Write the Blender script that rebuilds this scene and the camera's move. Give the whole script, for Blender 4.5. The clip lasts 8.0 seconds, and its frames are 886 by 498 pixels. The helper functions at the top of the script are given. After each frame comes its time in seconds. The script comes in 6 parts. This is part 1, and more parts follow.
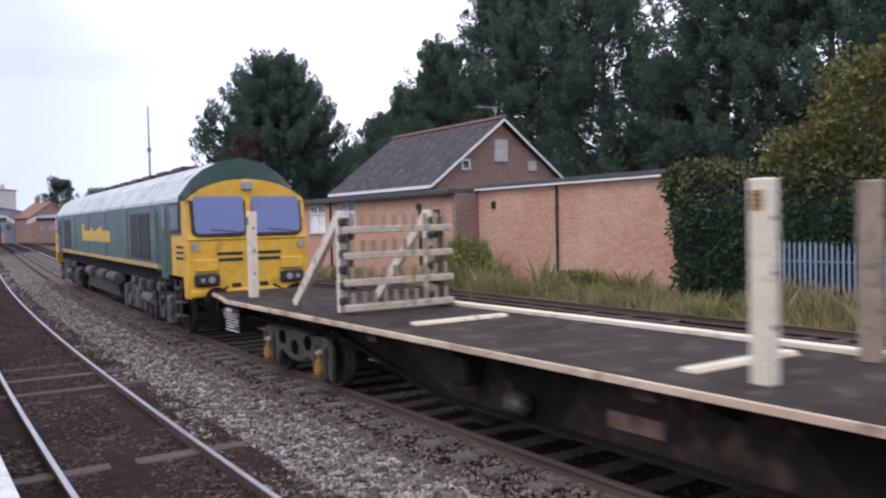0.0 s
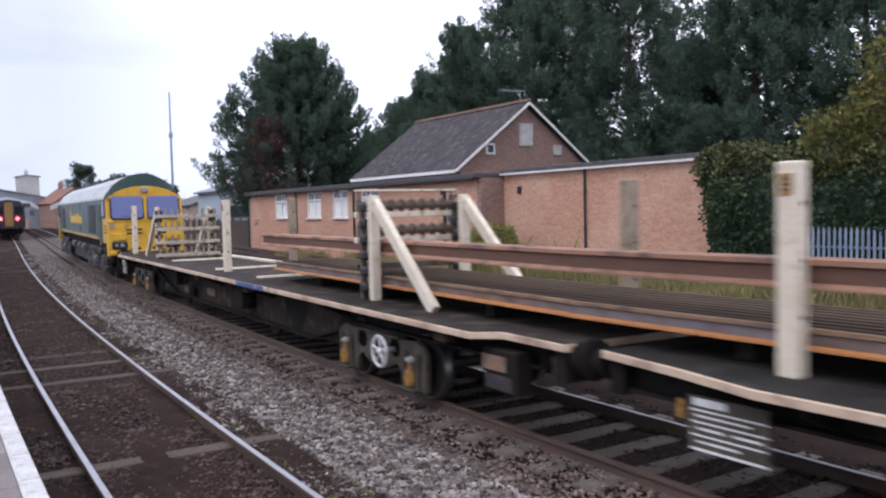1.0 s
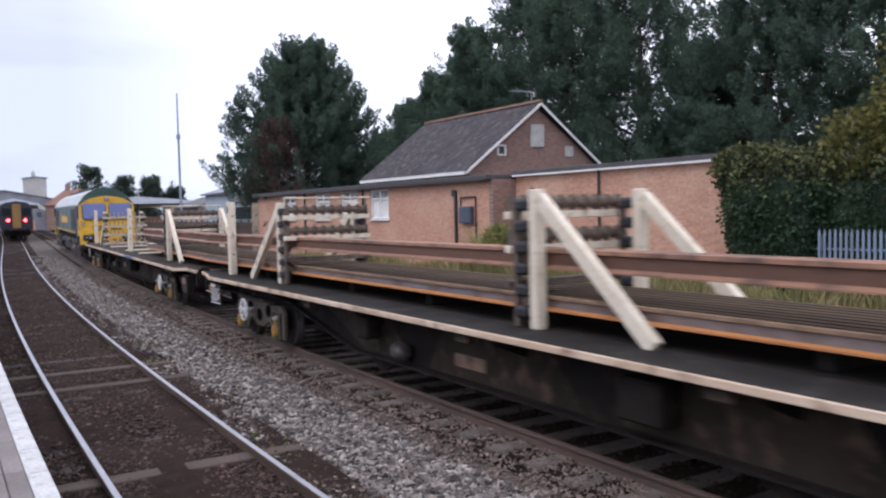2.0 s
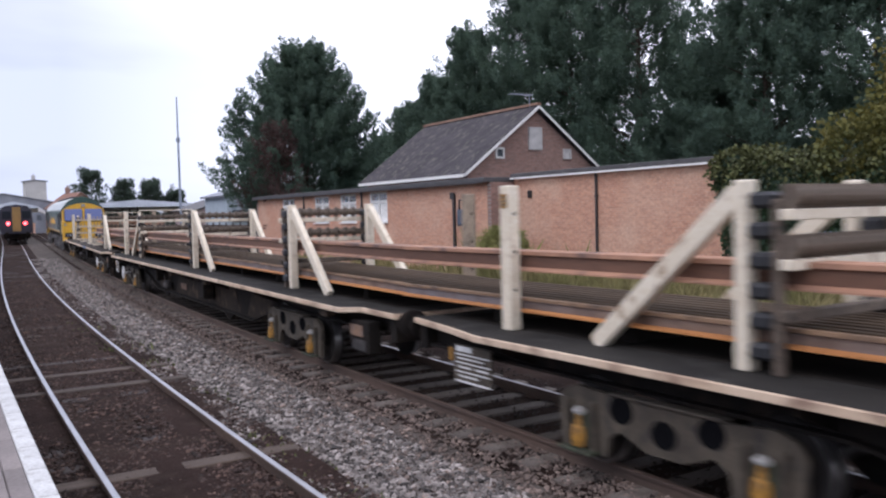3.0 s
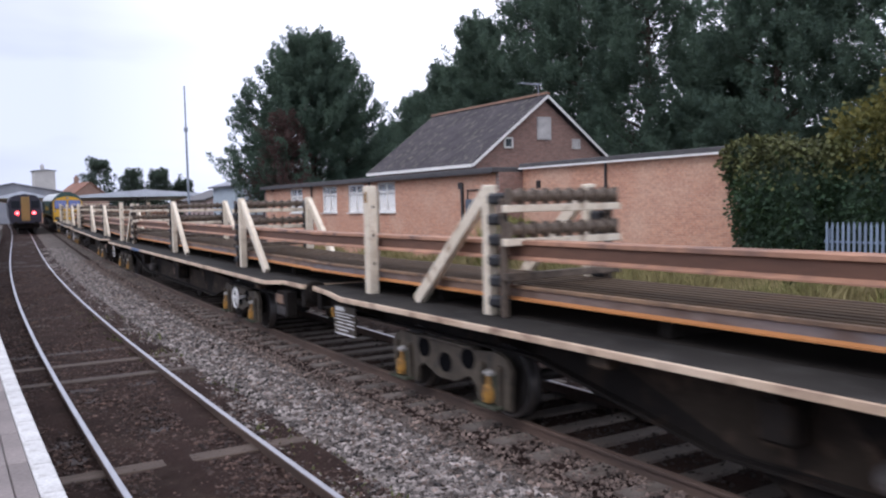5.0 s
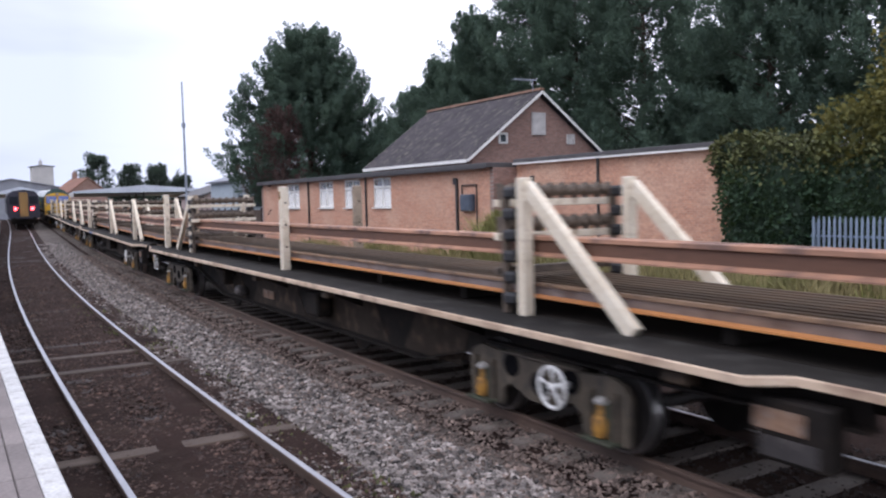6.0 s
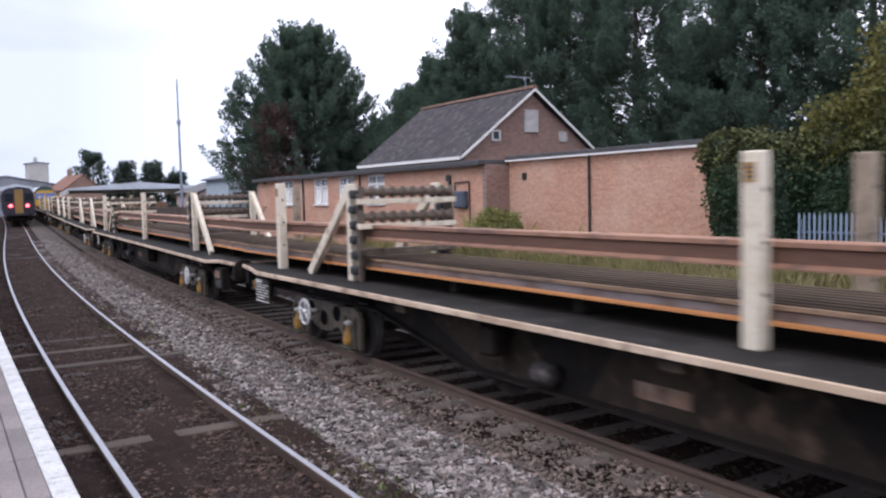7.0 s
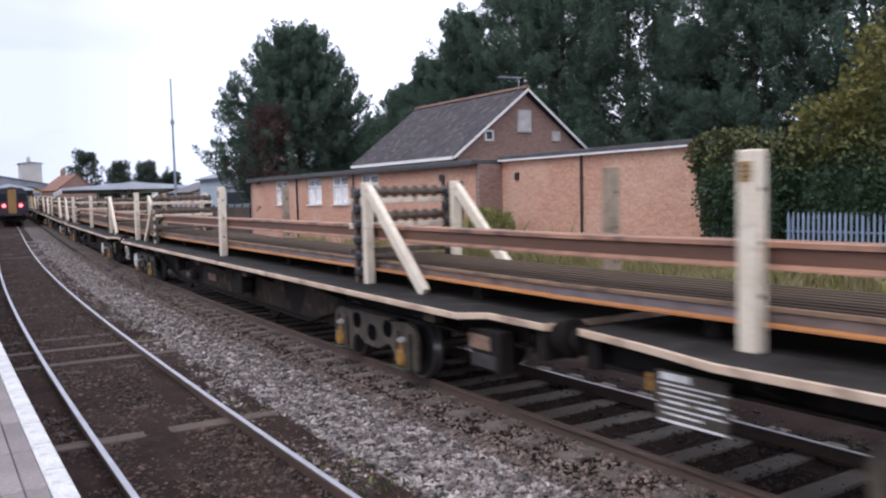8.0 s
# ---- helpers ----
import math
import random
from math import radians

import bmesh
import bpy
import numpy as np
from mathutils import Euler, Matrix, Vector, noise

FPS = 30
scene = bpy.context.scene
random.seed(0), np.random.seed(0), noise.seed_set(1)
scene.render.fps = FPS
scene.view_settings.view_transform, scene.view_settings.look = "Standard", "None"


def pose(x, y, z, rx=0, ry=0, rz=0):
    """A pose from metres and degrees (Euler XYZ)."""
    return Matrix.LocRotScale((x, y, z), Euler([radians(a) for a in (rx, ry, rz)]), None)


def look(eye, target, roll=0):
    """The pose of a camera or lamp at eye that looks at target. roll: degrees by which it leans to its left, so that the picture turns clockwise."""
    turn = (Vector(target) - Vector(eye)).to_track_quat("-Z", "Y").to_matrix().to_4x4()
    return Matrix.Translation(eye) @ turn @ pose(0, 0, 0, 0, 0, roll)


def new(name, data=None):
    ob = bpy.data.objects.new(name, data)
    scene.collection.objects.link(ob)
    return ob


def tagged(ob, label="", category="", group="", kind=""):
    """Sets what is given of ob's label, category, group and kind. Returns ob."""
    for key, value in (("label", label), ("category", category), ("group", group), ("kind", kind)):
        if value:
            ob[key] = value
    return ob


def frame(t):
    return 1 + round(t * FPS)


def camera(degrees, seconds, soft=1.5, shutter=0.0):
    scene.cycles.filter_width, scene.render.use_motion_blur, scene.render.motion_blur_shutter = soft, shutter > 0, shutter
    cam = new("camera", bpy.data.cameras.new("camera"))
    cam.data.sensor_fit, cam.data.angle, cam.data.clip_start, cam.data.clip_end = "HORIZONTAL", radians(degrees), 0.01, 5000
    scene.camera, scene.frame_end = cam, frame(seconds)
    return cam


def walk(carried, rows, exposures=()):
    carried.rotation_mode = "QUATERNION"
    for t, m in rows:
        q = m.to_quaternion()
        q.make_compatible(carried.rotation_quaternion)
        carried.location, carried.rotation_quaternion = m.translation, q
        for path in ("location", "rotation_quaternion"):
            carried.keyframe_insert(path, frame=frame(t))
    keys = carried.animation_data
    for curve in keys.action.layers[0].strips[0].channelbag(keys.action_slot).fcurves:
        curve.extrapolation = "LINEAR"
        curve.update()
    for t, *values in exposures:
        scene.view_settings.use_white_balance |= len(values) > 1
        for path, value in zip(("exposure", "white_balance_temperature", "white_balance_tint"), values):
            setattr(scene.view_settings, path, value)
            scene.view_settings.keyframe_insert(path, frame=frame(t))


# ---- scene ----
# ------------------------------------------------------------------ camera
cam = camera(56.8, 8.0, soft=2.2, shutter=0.22)
PATH = (
    (0.0, 0.082, -0.522, 2.451, -34.387, -1.822, 1.346),
    (0.5, 0.068, -0.272, 2.450, -33.555, -2.453, 1.380),
    (1.0, 0.114, -0.021, 2.446, -33.065, -2.806, 1.376),
    (1.5, 0.100, 0.440, 2.458, -32.703, -2.790, 1.308),
    (3.0, 0.083, 0.262, 2.449, -32.689, -2.489, 1.418),
    (3.5, 0.098, 0.376, 2.451, -32.530, -2.533, 1.408),
    (4.0, 0.115, 0.402, 2.452, -32.350, -2.707, 1.384),
    (4.5, 0.125, 0.430, 2.456, -32.191, -2.959, 1.334),
    (6.0, 0.110, 0.020, 2.449, -32.238, -3.514, 1.422),
    (6.5, 0.084, -0.185, 2.444, -32.301, -3.667, 1.447),
    (7.0, 0.058, -0.297, 2.447, -32.515, -3.744, 1.454),
    (7.5, 0.055, -0.436, 2.444, -32.720, -3.744, 1.497),
    (8.0, 0.026, -0.452, 2.442, -32.896, -3.765, 1.482),
)
walk(cam, [(t, pose(x, y, z, 90 + p, r, w)) for t, x, y, z, w, p, r in PATH], exposures=((0.0, 0.41, 5740, 19), (1.5, 0.39, 5740, 19), (3.5, 0.37, 5740, 19), (8.0, 0.50, 5740, 19)))

# ------------------------------------------------------------------ light
SUN_EL, SUN_AZ = 52.0, 250.0
world = bpy.data.worlds.new("overcast_sky")
scene.world = world
world.use_nodes = True
wn, wl = world.node_tree.nodes, world.node_tree.links
wn.clear()
w_out = wn.new("ShaderNodeOutputWorld")
w_bg = wn.new("ShaderNodeBackground")
w_sky = wn.new("ShaderNodeTexSky")
w_sky.sky_type = "NISHITA"
w_sky.sun_disc = False
w_sky.sun_elevation, w_sky.sun_rotation = radians(SUN_EL), radians(SUN_AZ)
w_sky.air_density, w_sky.dust_density = 1.0, 3.0
w_co = wn.new("ShaderNodeTexCoord")
w_map = wn.new("ShaderNodeMapping")
w_map.inputs["Scale"].default_value = (1.0, 1.0, 4.2)
w_noise = wn.new("ShaderNodeTexNoise")
w_noise.inputs["Scale"].default_value = 1.35
w_noise.inputs["Detail"].default_value = 5.0
w_noise.inputs["Roughness"].default_value = 0.5
w_ramp = wn.new("ShaderNodeValToRGB")
w_ramp.color_ramp.elements[0].position, w_ramp.color_ramp.elements[0].color = 0.40, (0.42, 0.45, 0.54, 1)
w_ramp.color_ramp.elements[1].position, w_ramp.color_ramp.elements[1].color = 0.62, (0.66, 0.695, 0.765, 1)
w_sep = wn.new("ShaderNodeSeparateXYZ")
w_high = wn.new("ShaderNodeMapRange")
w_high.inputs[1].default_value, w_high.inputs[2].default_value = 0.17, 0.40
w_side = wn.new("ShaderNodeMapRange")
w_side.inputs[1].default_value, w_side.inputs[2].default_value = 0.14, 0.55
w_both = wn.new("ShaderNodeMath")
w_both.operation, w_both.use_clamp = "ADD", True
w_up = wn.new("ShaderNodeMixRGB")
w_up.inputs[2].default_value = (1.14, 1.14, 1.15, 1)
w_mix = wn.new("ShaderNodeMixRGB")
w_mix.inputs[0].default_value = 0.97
w_gain = wn.new("ShaderNodeMixRGB")
w_gain.blend_type = "MULTIPLY"
w_gain.inputs[0].default_value = 1.0
w_gain.inputs[2].default_value = (0.1, 0.1, 0.1, 1)
wl.new(w_co.outputs["Generated"], w_map.inputs["Vector"])
wl.new(w_map.outputs[0], w_noise.inputs["Vector"])
wl.new(w_noise.outputs["Fac"], w_ramp.inputs[0])
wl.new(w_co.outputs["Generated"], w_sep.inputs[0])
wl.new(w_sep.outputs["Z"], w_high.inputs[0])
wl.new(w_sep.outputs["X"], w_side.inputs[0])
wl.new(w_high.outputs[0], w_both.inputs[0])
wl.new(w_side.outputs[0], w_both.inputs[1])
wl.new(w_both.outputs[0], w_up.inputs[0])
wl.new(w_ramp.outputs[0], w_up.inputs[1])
wl.new(w_sky.outputs[0], w_gain.inputs[1])
wl.new(w_gain.outputs[0], w_mix.inputs[1])
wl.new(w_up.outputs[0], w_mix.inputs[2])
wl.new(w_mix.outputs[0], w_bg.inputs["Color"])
w_bg.inputs["Strength"].default_value = 1.0
wl.new(w_bg.outputs[0], w_out.inputs[0])

sun_data = bpy.data.lights.new("sun", "SUN")
sun_data.energy, sun_data.angle, sun_data.color = 0.7, radians(25), (1.0, 0.95, 0.88)
sun = new("sun", sun_data)
sun_az = radians(SUN_AZ)
sun_dir = Vector((math.sin(sun_az) * math.cos(radians(SUN_EL)), math.cos(sun_az) * math.cos(radians(SUN_EL)), math.sin(radians(SUN_EL))))
sun.matrix_world = look(sun_dir * 80, (0, 0, 0))


# ------------------------------------------------------------------ materials
def mat(name, a, b=None, rough=0.7, metal=0.0, scale=4.0, fine=40.0, bump=0.15, dist=0.01, stain=None, stain_amount=0.35,
        stretch=(1, 1, 1), per_object=0.0, island=0.0, coords="Object", emit=0.0, spec=0.5):
    """Two colours mixed by a coarse noise, a fine grain over them, stains and relief."""
    m = bpy.data.materials.new(name)
    m.use_nodes = True
    n, l = m.node_tree.nodes, m.node_tree.links
    bs = n["Principled BSDF"]
    b = b or tuple(v * 0.75 for v in a)
    co = n.new("ShaderNodeTexCoord")
    mp = n.new("ShaderNodeMapping")
    mp.inputs["Scale"].default_value = stretch
    l.new(co.outputs[coords], mp.inputs["Vector"])
    t1 = n.new("ShaderNodeTexNoise")
    t1.inputs["Scale"].default_value, t1.inputs["Detail"].default_value = scale, 6.0
    t2 = n.new("ShaderNodeTexNoise")
    t2.inputs["Scale"].default_value, t2.inputs["Detail"].default_value = fine, 3.0
    l.new(mp.outputs[0], t1.inputs["Vector"])
    l.new(mp.outputs[0], t2.inputs["Vector"])
    r = n.new("ShaderNodeValToRGB")
    r.color_ramp.elements[0].position, r.color_ramp.elements[1].position = 0.3, 0.7
    r.color_ramp.elements[0].color, r.color_ramp.elements[1].color = (*b, 1), (*a, 1)
    l.new(t1.outputs["Fac"], r.inputs[0])
    col = r.outputs[0]
    g = n.new("ShaderNodeMixRGB")
    g.blend_type = "OVERLAY"
    g.inputs[0].default_value = 0.35
    l.new(col, g.inputs[1])
    l.new(t2.outputs["Fac"], g.inputs[2])
    col = g.outputs[0]
    if stain:
        t3 = n.new("ShaderNodeTexNoise")
        t3.inputs["Scale"].default_value, t3.inputs["Detail"].default_value = scale * 2.3, 8.0
        l.new(co.outputs[coords], t3.inputs["Vector"])
        rr = n.new("ShaderNodeMapRange")
        rr.inputs[1].default_value, rr.inputs[2].default_value = 0.62 - stain_amount * 0.3, 0.72
        l.new(t3.outputs["Fac"], rr.inputs[0])
        s = n.new("ShaderNodeMixRGB")
        s.inputs[2].default_value = (*stain, 1)
        l.new(rr.outputs[0], s.inputs[0])
        l.new(col, s.inputs[1])
        col = s.outputs[0]
    if per_object or island:
        if per_object:
            src = n.new("ShaderNodeObjectInfo").outputs["Random"]
        else:
            src = n.new("ShaderNodeNewGeometry").outputs["Random Per Island"]
        k = per_object or island
        mr = n.new("ShaderNodeMapRange")
        mr.inputs[3].default_value, mr.inputs[4].default_value = 1 - k, 1 + k
        l.new(src, mr.inputs[0])
        hs = n.new("ShaderNodeHueSaturation")
        l.new(mr.outputs[0], hs.inputs["Value"])
        l.new(col, hs.inputs["Color"])
        col = hs.outputs[0]
    l.new(col, bs.inputs["Base Color"])
    bs.inputs["Roughness"].default_value = rough
    bs.inputs["Metallic"].default_value = metal
    bs.inputs["Specular IOR Level"].default_value = spec
    if bump:
        bp = n.new("ShaderNodeBump")
        bp.inputs["Strength"].default_value, bp.inputs["Distance"].default_value = bump, dist
        l.new(t2.outputs["Fac"], bp.inputs["Height"])
        l.new(bp.outputs[0], bs.inputs["Normal"])
    if emit:
        bs.inputs["Emission Color"].default_value = (*a, 1)
        bs.inputs["Emission Strength"].default_value = emit
    return m


def leafy(m, share, tint):
    """Lets part of the light pass through leaves."""
    n, l = m.node_tree.nodes, m.node_tree.links
    bs, out = n["Principled BSDF"], n["Material Output"]
    tr = n.new("ShaderNodeBsdfTranslucent")
    tr.inputs["Color"].default_value = (*tint, 1)
    mx = n.new("ShaderNodeMixShader")
    mx.inputs[0].default_value = share
    l.new(bs.outputs[0], mx.inputs[1])
    l.new(tr.outputs[0], mx.inputs[2])
    l.new(mx.outputs[0], out.inputs["Surface"])


def brick_mat(name, turned, c1, c2, mortar, dirt):
    """Red brickwork in running bond, courses 75 mm, on walls that run along y (turned) or x."""
    m = bpy.data.materials.new(name)
    m.use_nodes = True
    n, l = m.node_tree.nodes, m.node_tree.links
    bs = n["Principled BSDF"]
    co = n.new("ShaderNodeTexCoord")
    mp = n.new("ShaderNodeMapping")
    mp.inputs["Rotation"].default_value = (radians(90), 0, radians(90)) if turned else (radians(90), 0, 0)
    sp, cb = n.new("ShaderNodeSeparateXYZ"), n.new("ShaderNodeCombineXYZ")
    l.new(co.outputs["Object"], sp.inputs[0])
    l.new(sp.outputs["Y" if turned else "X"], cb.inputs[0])
    l.new(sp.outputs["Z"], cb.inputs[1])
    bk = n.new("ShaderNodeTexBrick")
    bk.inputs["Scale"].default_value = 1.0
    bk.inputs["Brick Width"].default_value, bk.inputs["Row Height"].default_value = 0.225, 0.075
    bk.inputs["Mortar Size"].default_value, bk.inputs["Mortar Smooth"].default_value = 0.007, 0.3
    bk.inputs["Color1"].default_value, bk.inputs["Color2"].default_value = (*c1, 1), (*c2, 1)
    bk.inputs["Mortar"].default_value = (*mortar, 1)
    l.new(cb.outputs[0], bk.inputs["Vector"])
    t1, t2 = n.new("ShaderNodeTexNoise"), n.new("ShaderNodeTexNoise")
    t1.inputs["Scale"].default_value, t1.inputs["Detail"].default_value = 0.5, 7.0
    t2.inputs["Scale"].default_value, t2.inputs["Detail"].default_value = 9.0, 3.0
    l.new(co.outputs["Object"], t1.inputs["Vector"])
    l.new(cb.outputs[0], t2.inputs["Vector"])
    rm = n.new("ShaderNodeMapRange")
    rm.inputs[1].default_value, rm.inputs[2].default_value, rm.inputs[4].default_value = 0.45, 0.75, 0.6
    l.new(t1.outputs["Fac"], rm.inputs[0])
    mx = n.new("ShaderNodeMixRGB")
    mx.inputs[2].default_value = (*dirt, 1)
    l.new(rm.outputs[0], mx.inputs[0])
    l.new(bk.outputs["Color"], mx.inputs[1])
    ov = n.new("ShaderNodeMixRGB")
    ov.blend_type, ov.inputs[0].default_value = "OVERLAY", 0.38
    l.new(mx.outputs[0], ov.inputs[1])
    l.new(t2.outputs["Fac"], ov.inputs[2])
    l.new(ov.outputs[0], bs.inputs["Base Color"])
    bs.inputs["Roughness"].default_value = 0.9
    bp = n.new("ShaderNodeBump")
    bp.inputs["Strength"].default_value, bp.inputs["Distance"].default_value = 0.5, 0.008
    bp.invert = True
    l.new(bk.outputs["Fac"], bp.inputs["Height"])
    l.new(bp.outputs[0], bs.inputs["Normal"])
    return m


M_CREAM = mat("cream_paint", (0.73, 0.65, 0.51), (0.64, 0.55, 0.41), 0.6, scale=2.5, fine=30, stain=(0.36, 0.26, 0.17), stain_amount=0.14)
M_DECK = mat("deck_plate", (0.050, 0.041, 0.034), (0.025, 0.020, 0.017), 0.85, scale=1.2, fine=60, bump=0.3, stain=(0.085, 0.07, 0.056), spec=0.12)
M_EDGEBEAM = mat("worn_edge_paint", (0.64, 0.50, 0.36), (0.50, 0.36, 0.24), 0.65, scale=1.3, fine=30, stain=(0.24, 0.155, 0.105), stain_amount=0.42)
M_BROWNFRAME = mat("brown_rusty_frame", (0.040, 0.030, 0.021), (0.021, 0.0155, 0.0115), 0.85, scale=2, fine=25, stain=(0.09, 0.06, 0.04), spec=0.2)
M_FRAME = mat("underframe_grime", (0.0185, 0.0152, 0.0127), (0.0110, 0.0092, 0.0080), 0.85, scale=2, fine=25, stain=(0.030, 0.021, 0.015), spec=0.15)
M_BOGIE = mat("bogie_grime", (0.105, 0.085, 0.060), (0.045, 0.036, 0.026), 0.85, scale=3, fine=30, bump=0.3, stain=(0.035, 0.03, 0.026))
M_WHEEL = mat("wheel_steel", (0.05, 0.045, 0.042), (0.028, 0.025, 0.024), 0.55, 0.4, scale=5)
M_TREAD = mat("polished_tread", (0.42, 0.41, 0.40), None, 0.3, 0.9, scale=8, bump=0.05)
M_SPRING = mat("yellow_spring_paint", (0.52, 0.26, 0.03), (0.26, 0.13, 0.025), 0.6, scale=9, stain=(0.07, 0.045, 0.025), stain_amount=0.7)
M_CAPGREY = mat("dull_white_cap", (0.50, 0.49, 0.46), (0.30, 0.29, 0.27), 0.6, scale=14, stain=(0.10, 0.08, 0.06), stain_amount=0.6)
M_GREENGRIME = mat("green_grime", (0.060, 0.075, 0.040), (0.030, 0.033, 0.020), 0.85, scale=6, stain=(0.035, 0.028, 0.02), stain_amount=0.5)
M_RACKGREY = mat("weathered_grey_timber", (0.52, 0.45, 0.35), (0.40, 0.335, 0.25), 0.75, scale=3, fine=30, stain=(0.2, 0.15, 0.1), stain_amount=0.3)
M_WHITE = mat("white_paint", (0.78, 0.78, 0.76), (0.62, 0.61, 0.58), 0.5, scale=6, fine=50, stain=(0.3, 0.26, 0.22), stain_amount=0.15)
M_BLACK = mat("black_rubber", (0.022, 0.022, 0.024), (0.012, 0.012, 0.013), 0.6, scale=6)
M_BLUE = mat("blue_paint", (0.085, 0.155, 0.30), (0.05, 0.09, 0.19), 0.55, scale=3, stain=(0.2, 0.15, 0.1), stain_amount=0.1)
M_ROLLER = mat("grimy_roller", (0.17, 0.13, 0.095), (0.08, 0.06, 0.045), 0.7, 0.2, scale=6, stain=(0.03, 0.025, 0.02))
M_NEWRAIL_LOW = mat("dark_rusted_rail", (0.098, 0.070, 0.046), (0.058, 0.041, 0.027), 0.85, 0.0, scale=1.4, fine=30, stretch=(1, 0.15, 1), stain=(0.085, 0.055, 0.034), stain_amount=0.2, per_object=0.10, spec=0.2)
M_RAILHEAD_TAN = mat("tan_rusted_head", (0.31, 0.195, 0.112), (0.18, 0.112, 0.066), 0.65, 0.1, scale=1.2, fine=30, stretch=(1, 0.12, 1), stain=(0.10, 0.065, 0.045), stain_amount=0.4)
# brown rust with blue-grey patches that paint in the sky's reflection
M_RAILWEB = mat("blue_grey_rolled_web", (0.22, 0.140, 0.090), (0.160, 0.165, 0.185), 0.55, 0.25, scale=0.8, fine=24, stretch=(1, 0.2, 1), stain=(0.10, 0.062, 0.042), stain_amount=0.45)
M_NEWRAIL = mat("rusted_new_rail", (0.43, 0.235, 0.145), (0.25, 0.13, 0.078), 0.6, 0.15, scale=1.4, fine=30, stretch=(1, 0.15, 1), stain=(0.12, 0.075, 0.06), stain_amount=0.4, per_object=0.22)
# rust darkened by the shade that the rail head drops on the web
M_WEB_SHADE = mat("dark_rail_web", (0.155, 0.078, 0.046), (0.085, 0.043, 0.028), 0.7, 0.1, scale=1.4, fine=30, stretch=(1, 0.15, 1))
M_NEWRAIL_EDGE = mat("bright_orange_rust", (0.55, 0.24, 0.07), (0.36, 0.15, 0.05), 0.7, 0.1, scale=2, stretch=(1, 0.2, 1))
M_RUST_PLATE = mat("rusted_plate", (0.25, 0.15, 0.09), (0.12, 0.075, 0.052), 0.8, scale=5, stain=(0.24, 0.20, 0.175), stain_amount=0.4)
M_YELLOW = mat("loco_yellow", (0.74, 0.43, 0.030), (0.62, 0.345, 0.028), 0.42, scale=0.9, fine=5, bump=0.02, stain=(0.34, 0.19, 0.04), stain_amount=0.12)
M_GREEN = mat("loco_green", (0.040, 0.100, 0.080), (0.028, 0.072, 0.060), 0.42, scale=0.8, fine=15, bump=0.03, stain=(0.11, 0.13, 0.12), stain_amount=0.3)
M_LOCOROOF = mat("loco_roof_grey", (0.50, 0.52, 0.50), (0.36, 0.38, 0.37), 0.4, scale=0.9, fine=14, bump=0.05, stain=(0.15, 0.16, 0.15), stain_amount=0.3)
M_DARKGREEN = mat("loco_dark_green", (0.016, 0.040, 0.030), (0.012, 0.028, 0.023), 0.6, scale=1.5, bump=0.03, spec=0.2)
M_GRILLE = mat("grille_black", (0.030, 0.028, 0.034), (0.02, 0.018, 0.022), 0.6, scale=3)
M_SILL = mat("ochre_sill_stripe", (0.52, 0.33, 0.10), (0.40, 0.25, 0.08), 0.55, scale=2)
M_GREYBOX = mat("grey_underframe_fitting", (0.150, 0.140, 0.134), (0.042, 0.038, 0.036), 0.75, scale=2.2, fine=18, stain=(0.028, 0.023, 0.020), stain_amount=0.6)
M_LOCOGEAR = mat("loco_gear_grime", (0.050, 0.044, 0.041), (0.020, 0.017, 0.016), 0.8, scale=3, fine=20, stain=(0.13, 0.11, 0.10), stain_amount=0.35)
M_LOGO = mat("yellow_lettering", (0.80, 0.48, 0.04), None, 0.45, scale=3, bump=0)
M_LAMP = mat("lamp_glass", (0.34, 0.34, 0.33), None, 0.15, scale=8, bump=0)
M_RAIL_SIDE = mat("rail_rust", (0.115, 0.075, 0.055), (0.065, 0.045, 0.035), 0.8, 0.1, scale=3, fine=30, stretch=(1, 0.2, 1))
M_RAIL_TOP = mat("rail_head_polished", (0.44, 0.445, 0.47), (0.32, 0.32, 0.34), 0.34, 0.85, scale=2, fine=30, bump=0.02, stretch=(1, 0.1, 1))
M_RAIL_DULL = mat("rail_head_dull", (0.17, 0.115, 0.085), (0.10, 0.07, 0.055), 0.55, 0.3, scale=2, fine=30, stretch=(1, 0.1, 1))
M_CONCRETE = mat("sleeper_concrete", (0.140, 0.118, 0.100), (0.075, 0.062, 0.053), 0.9, scale=2.5, fine=40, bump=0.4, stain=(0.09, 0.07, 0.055), stain_amount=0.5, per_object=0.2)
M_TIMBER = mat("sleeper_timber", (0.062, 0.046, 0.040), (0.036, 0.027, 0.024), 0.9, scale=3, fine=30, bump=0.5, stretch=(0.3, 3, 3), per_object=0.3)
M_TIMBER_NEW = mat("crossing_timber", (0.085, 0.060, 0.043), (0.048, 0.034, 0.026), 0.9, scale=3, fine=30, bump=0.5, stretch=(0.3, 3, 3), per_object=0.2)
M_STONE_A = mat("ballast_grey", (0.275, 0.243, 0.220), (0.056, 0.045, 0.039), 0.95, scale=6, fine=30, bump=0.4, island=0.85)
M_STONE_C = mat("ballast_oily", (0.045, 0.033, 0.026), (0.020, 0.015, 0.012), 0.95, scale=6, fine=30, bump=0.4, island=0.45)
M_STONE_D = mat("ballast_dark_brown", (0.092, 0.057, 0.043), (0.019, 0.0118, 0.0095), 0.95, scale=6, fine=30, bump=0.4, island=0.6)
M_FARPOST = mat("bare_dirty_timber", (0.35, 0.275, 0.195), (0.24, 0.185, 0.13), 0.8, scale=3, fine=30, stain=(0.09, 0.07, 0.05))
